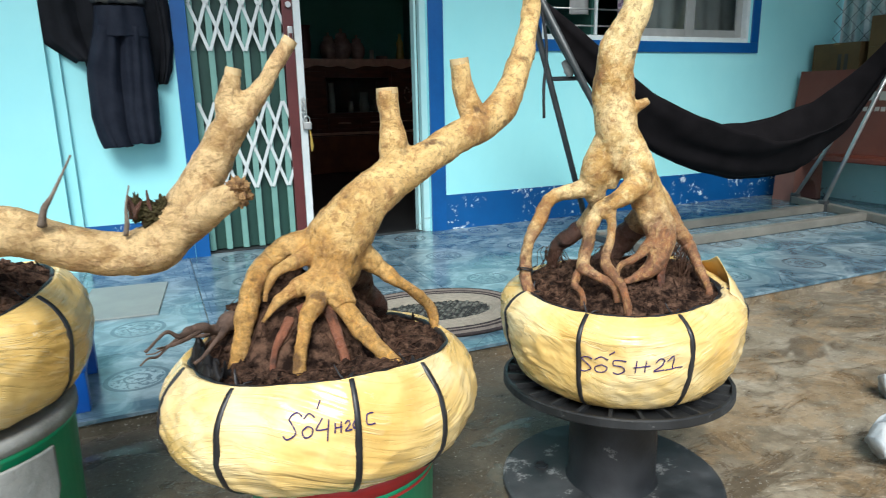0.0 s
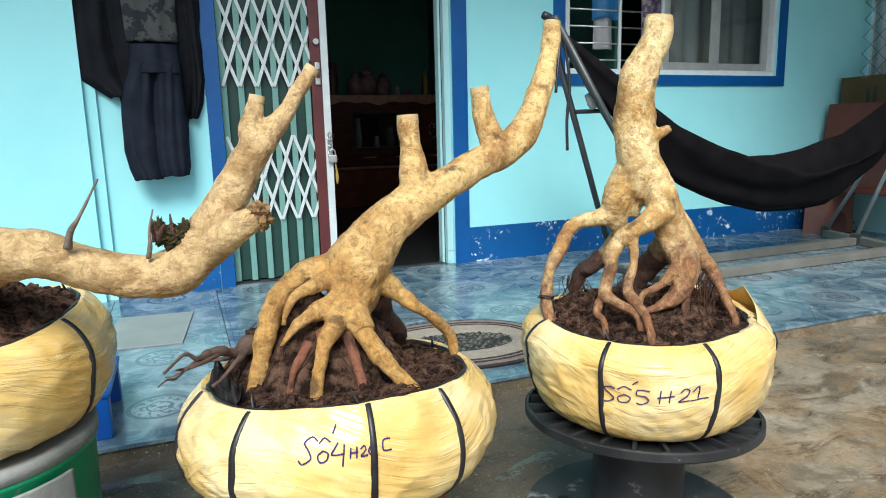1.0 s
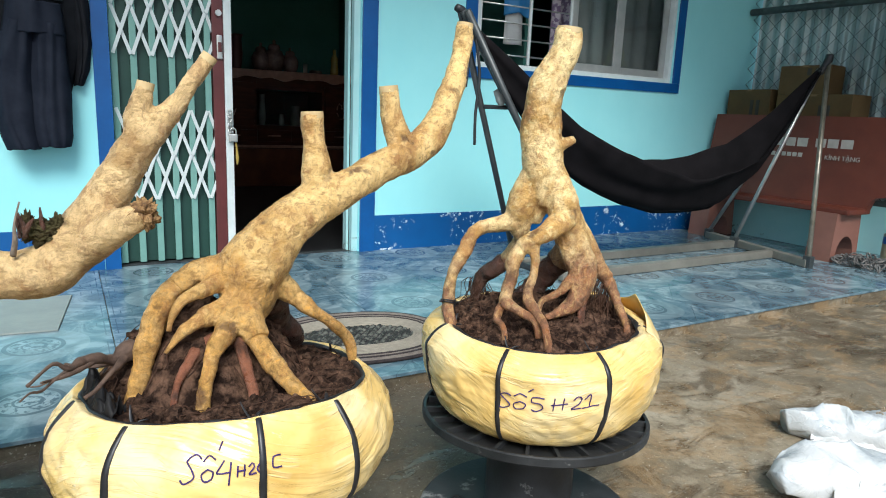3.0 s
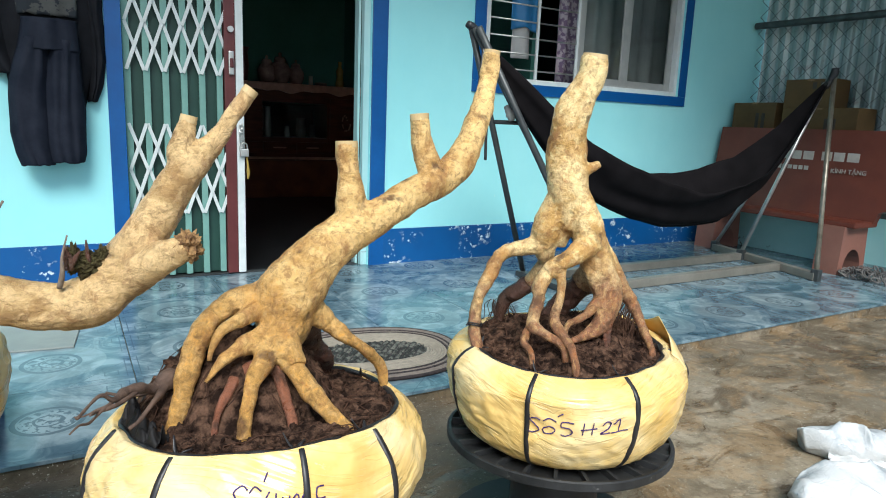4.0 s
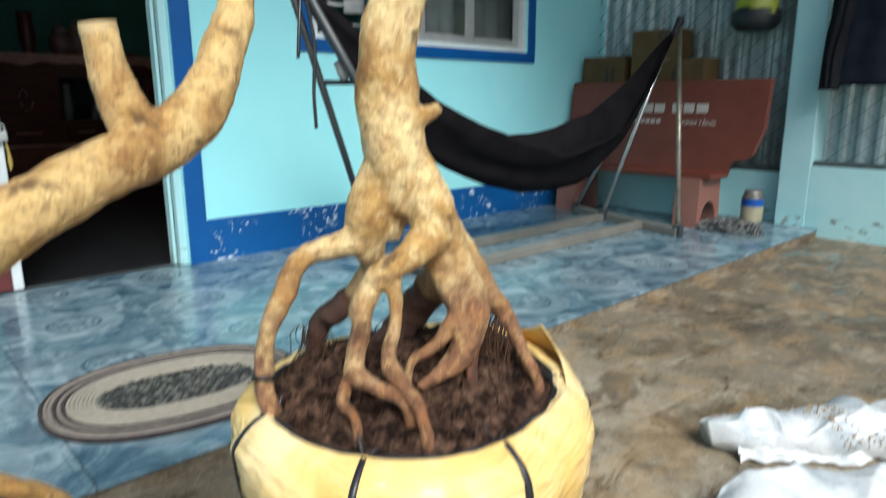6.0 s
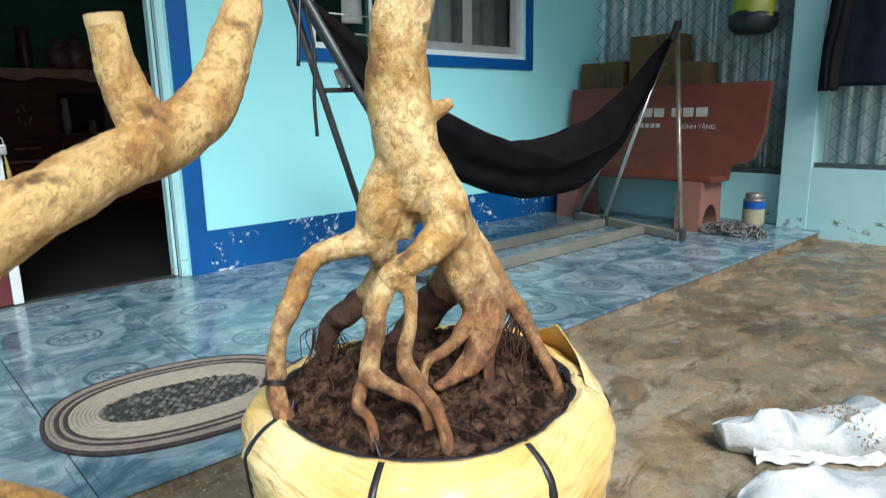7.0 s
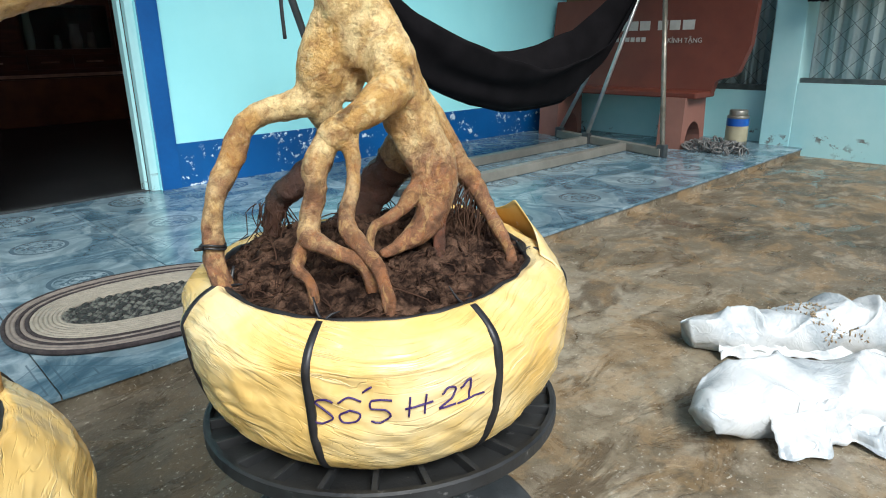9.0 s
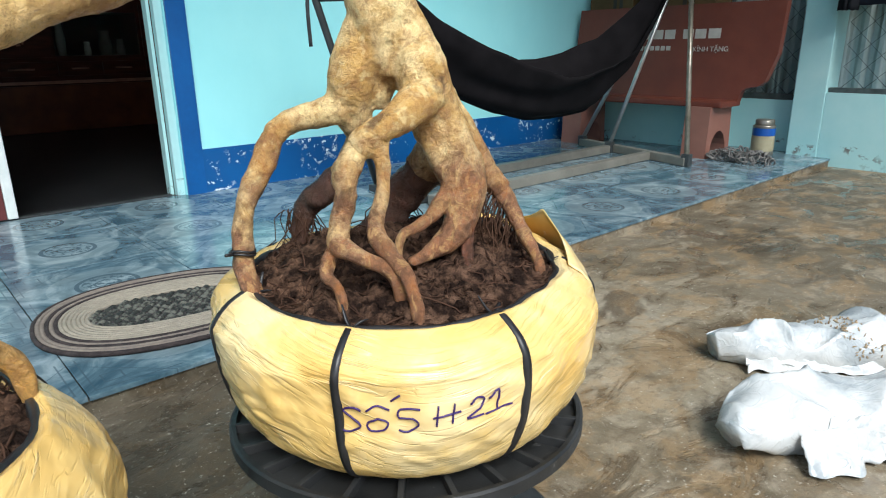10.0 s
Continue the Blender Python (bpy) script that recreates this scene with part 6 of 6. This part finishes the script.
for i, (y, w) in enumerate(((0.395, 0.052), (0.335, 0.058), (0.265, 0.062), (0.155, 0.058), (0.085, 0.060), (0.010, 0.066))):
    part("letter_bar", boxed(on_back(y, 0.62), on_back(y, 0.62) + 0.004, y - w, y, 0.598, 0.648), lettering, bench, "white lettering bar")
for i in range(6):
    part("letter_bar", boxed(on_back(0, 0.55), on_back(0, 0.55) + 0.004, 0.39 - 0.034 * i, 0.415 - 0.034 * i, 0.538, 0.562), lettering, bench, "small white lettering bar")
cu = bpy.data.curves.new("dedication", "FONT")
cu.body, cu.size, cu.align_x, cu.extrude = "KÍNH TẶNG", 0.036, "LEFT", 0.0015
cu.materials.append(lettering)
wd = new("lettering", cu)
wd.parent = bench
wd["label"] = "small white lettering"
wd.matrix_basis = Matrix.Translation((on_back(0, 0.54) - 0.002, 0.085, 0.532)) @ Matrix(((0, 0, -1, 0), (-1, 0, 0, 0), (0, 1, 0, 0), (0, 0, 0, 1)))

# ---- boxes behind the bench ----
def carton(c, s, turn, label):
    b = thing("cardboard_box", label, "box", "boxes behind the bench")
    x, y, z = s
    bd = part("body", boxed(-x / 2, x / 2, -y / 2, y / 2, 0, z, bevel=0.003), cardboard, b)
    part("tape", boxed(-x / 2 - 0.001, x / 2 + 0.001, -0.02, 0.02, z - 0.01, z + 0.001), surface("brown_tape", (0.2, 0.12, 0.05), (0.24, 0.15, 0.06), 8, 0.35), b)
    for k in range(2):
        part("print_bar", boxed(-x / 2 - 0.002, -x / 2 + 0.002, -y * 0.16 - 0.035 + k * 0.045, -y * 0.16 + k * 0.045 - 0.012, z * 0.66, z * 0.9), dark_print, b, "dark printed mark")
    b.matrix_basis = pose(c[0], c[1], c[2], 0, 0, turn)
    return b


carton((3.27, 0.27, 0.276), (0.19, 0.46, 0.625), 0, "brown cardboard box with dark print behind the bench")
carton((3.275, 0.36, 0.902), (0.17, 0.30, 0.17), 5, "small brown cardboard box on top of another")
carton((3.27, 0.70, 0.276), (0.17, 0.32, 0.66), -4, "brown cardboard box leaning beside the wall")

# ---- can, chain, hanging bag ----
can = thing("paint_can", "old tin can with a cream and blue label by the column", "can")
cc = (3.215, -0.285)
part("body", lathe(bmesh.new(), [(0.001, 0.0), (0.056, 0.0), (0.058, 0.004), (0.056, 0.008), (0.056, 0.145), (0.058, 0.150), (0.050, 0.156)], 32, cc, caps=False), can_metal, can, "", True)
part("label", lathe(bmesh.new(), [(0.0568, 0.020), (0.0568, 0.100)], 32, cc, caps=False), can_label, can, "cream paper label", True)
part("band", lathe(bmesh.new(), [(0.0569, 0.101), (0.0569, 0.140)], 32, cc, caps=False), blue_plastic, can, "blue label band", True)
part("lid", lathe(bmesh.new(), [(0.046, 0.152), (0.047, 0.158), (0.047, 0.180), (0.043, 0.184), (0.001, 0.184)], 32, cc, caps=False), can_metal, can, "dull metal lid", True)
rng = random.Random(5)
bm = bmesh.new()
for i in range(70):
    a, k = rng.uniform(0, 6.283), math.sqrt(rng.uniform(0, 1))
    p = Vector((2.93 + 0.15 * k * math.cos(a), -0.30 + 0.17 * k * math.sin(a), 0.006 + 0.045 * rng.random() * (1 - k * k)))
    e = Euler((rng.uniform(-1.2, 1.2), rng.uniform(-1.2, 1.2), rng.uniform(0, 6.28))).to_matrix()
    pts = [(*(p + e @ Vector((0.022 * math.cos(t), 0.012 * math.sin(t), 0)) + Vector((0, 0, 0.008))), 0.0042) for t in [j * 0.785 for j in range(9)]]
    sweep(bm, pts, 6, 0.008, caps=False)
tagged(mesh_object("steel_chain", bm, chain_mat, True), "heap of old steel chain on the tiles", "chain")
hb = thing("hanging_bag", "lime plastic bag with a dark pan hung on the wire mesh", "bag")
HB = (SIDE - 0.09, -0.165)
part("film", lathe(bmesh.new(), [(0.008, 1.50), (0.02, 1.42), (0.06, 1.32), (0.10, 1.20), (0.115, 1.12), (0.10, 1.08)], 28, HB, 0.25, 2.0, caps=False), lime_film, hb, "lime plastic film", True)
part("pan", lathe(bmesh.new(), [(0.001, 1.03), (0.09, 1.035), (0.122, 1.07), (0.124, 1.13), (0.10, 1.15), (0.001, 1.155)], 32, HB, caps=False), black_plastic, hb, "dark round pan", True)

# ---- rug and floor sheet ----
rug = thing("oval_rug", "oval braided rag rug with a dark checked middle on the tiles", "rug")
RC, RT = (0.065, -0.285), radians(-9)


def oval(k, t):
    """A point on the rug's oval, k from the edge of the dark middle (0) to the border (1)."""
    a, b, c, d = 0.180 + 0.104 * k, 0.100 + 0.128 * k, math.cos(t), math.sin(t)
    x, y = a * math.copysign(abs(c) ** 0.86, c), b * math.copysign(abs(d) ** 0.86, d)
    return (RC[0] + x * math.cos(RT) - y * math.sin(RT), RC[1] + x * math.sin(RT) + y * math.cos(RT))


mid_cord = surface("mid_rag_cord", (0.15, 0.125, 0.11), (0.24, 0.205, 0.17), 60, 0.9)
for i in range(13):
    k = i / 12
    mt = rug_light if i < 7 else mid_cord if i in (8, 10, 11) else rug_dark
    pts = [(*oval(k, 2 * math.pi * j / 96), 0.006 + 0.0005 * (i % 2), 0.0056) for j in range(97)]
    part("cord", sweep(bmesh.new(), pts, 6, 0.02, 0.15, i), mt, rug, "braided rag cord", True)
bm = bmesh.new()
for i in range(-9, 10):
    for j in range(-6, 7):
        x, y = i * 0.0205 + (0.0102 if j % 2 else 0), j * 0.0165
        if (abs(x) / 0.178) ** 2.3 + (abs(y) / 0.098) ** 2.3 < 1:
            w = Matrix.Translation((RC[0], RC[1], 0)) @ Matrix.Rotation(RT, 4, "Z") @ Matrix.Translation((x, y, 0.004))
            bmesh.ops.create_icosphere(bm, subdivisions=1, radius=1.0, matrix=w @ Matrix.Rotation(0.5 * (-1) ** i, 4, "Z") @ Matrix.Diagonal((0.0105, 0.0070, 0.007, 1)))
part("woven_middle", bm, rug_weave, rug, "dark woven middle", True)["kind"] = "stuff"
bm = bmesh.new()
vs = [bm.verts.new((*oval(0.02, 2 * math.pi * j / 64), 0.0025)) for j in range(64)]
bm.faces.new(vs)
thicken(part("backing", bm, surface("dark_rug_weave", (0.03, 0.027, 0.03), (0.06, 0.05, 0.05), 60, 0.9), rug, "dark woven backing"), 0.002)
sh = boxed(-0.13, 0.13, -0.20, 0.20, 0.0, 0.006, bevel=0.002)
shob = tagged(mesh_object("floor_sheet", sh, grey_board), "grey rubber mat lying on the tiles", "mat")
shob.matrix_basis = pose(-0.85, 0.33, 0.0005, 0, 0, -6)

# ---- rails and wire mesh on the side ----
bm = bmesh.new()
rod(bm, (SIDE - 0.03, FRONT - 0.012, 1.45), (SIDE - 0.03, -0.372, 1.43), 0.022)
rod(bm, (LOW + 0.02, -0.535, 1.43), (LOW + 0.02, -6.0, 1.43), 0.022)
structure("trim_rail", bm, wire_mat, "dark steel rail across the wire mesh", "rail")
bm = bmesh.new()
box(bm, SIDE - 0.015, SIDE + 0.03, -0.372, FRONT - 0.01, 0.2755, 0.305)
box(bm, LOW + 0.02, LOW + 0.06, -6.0, -0.533, 0.3285, 0.352)
structure("trim_mesh_foot", bm, wire_mat, "dark steel angle under the wire mesh", "rail")
mesh_panel = tagged(new("wire_mesh"), "dark chain-link mesh before the corrugated sheet", "mesh", "", "structure")


def links(x, y0, y1, z0, z1, pitch):
    """Chain-link wires: each zigzags between its neighbours and hooks into them."""
    bm = bmesh.new()
    n, steps = int((y1 - y0) / pitch), int((z1 - z0) / pitch)
    for i in range(n):
        pts = [(x + (0.003 if (k + i) % 2 else -0.003), y0 + (i + (k + i + 1) % 2) * pitch, z0 + (z1 - z0) * k / steps, 0.0022) for k in range(steps + 1)]
        sweep(bm, pts, 4, 0, caps=False)
    return bm


part("links", links(SIDE - 0.008, -0.36, FRONT - 0.02, 0.30, 2.4, 0.052), wire_mat, mesh_panel)["kind"] = "stuff"
part("links", links(LOW + 0.04, -2.4, -0.54, 0.35, 2.4, 0.052), wire_mat, mesh_panel)["kind"] = "stuff"

# ---- glazed tiles ----
porch_floor = tagged(new("floor"), "glossy pale blue glazed floor tiles with round rosettes", "floor", "", "structure")
tile = None
for i in range(-6, 9):
    for j in range(-1, 3):
        x, y = 0.4 * i, 0.4 * j
        deep = 0.4 if j < 2 else FRONT + 0.03 - 0.6
        if tile is None:
            base = boxed(-0.1988, 0.1988, -0.1988, 0.1988, -0.010, 0.0, bevel=0.0012)
            tile = part("tile", base, tile_mat, porch_floor)
            o = tile
        elif j == 2:
            d = FRONT + 0.028 - 0.6
            o = part("tile", boxed(-0.1988, 0.1988, -0.1988, -0.2 + d, -0.010, 0.0, bevel=0.0012), tile_mat, porch_floor)
        else:
            o = new("tile", tile.data)
            o.parent = porch_floor
        o.matrix_basis = pose(x, y, 0.0003 * ((i * 7 + j * 3) % 3))
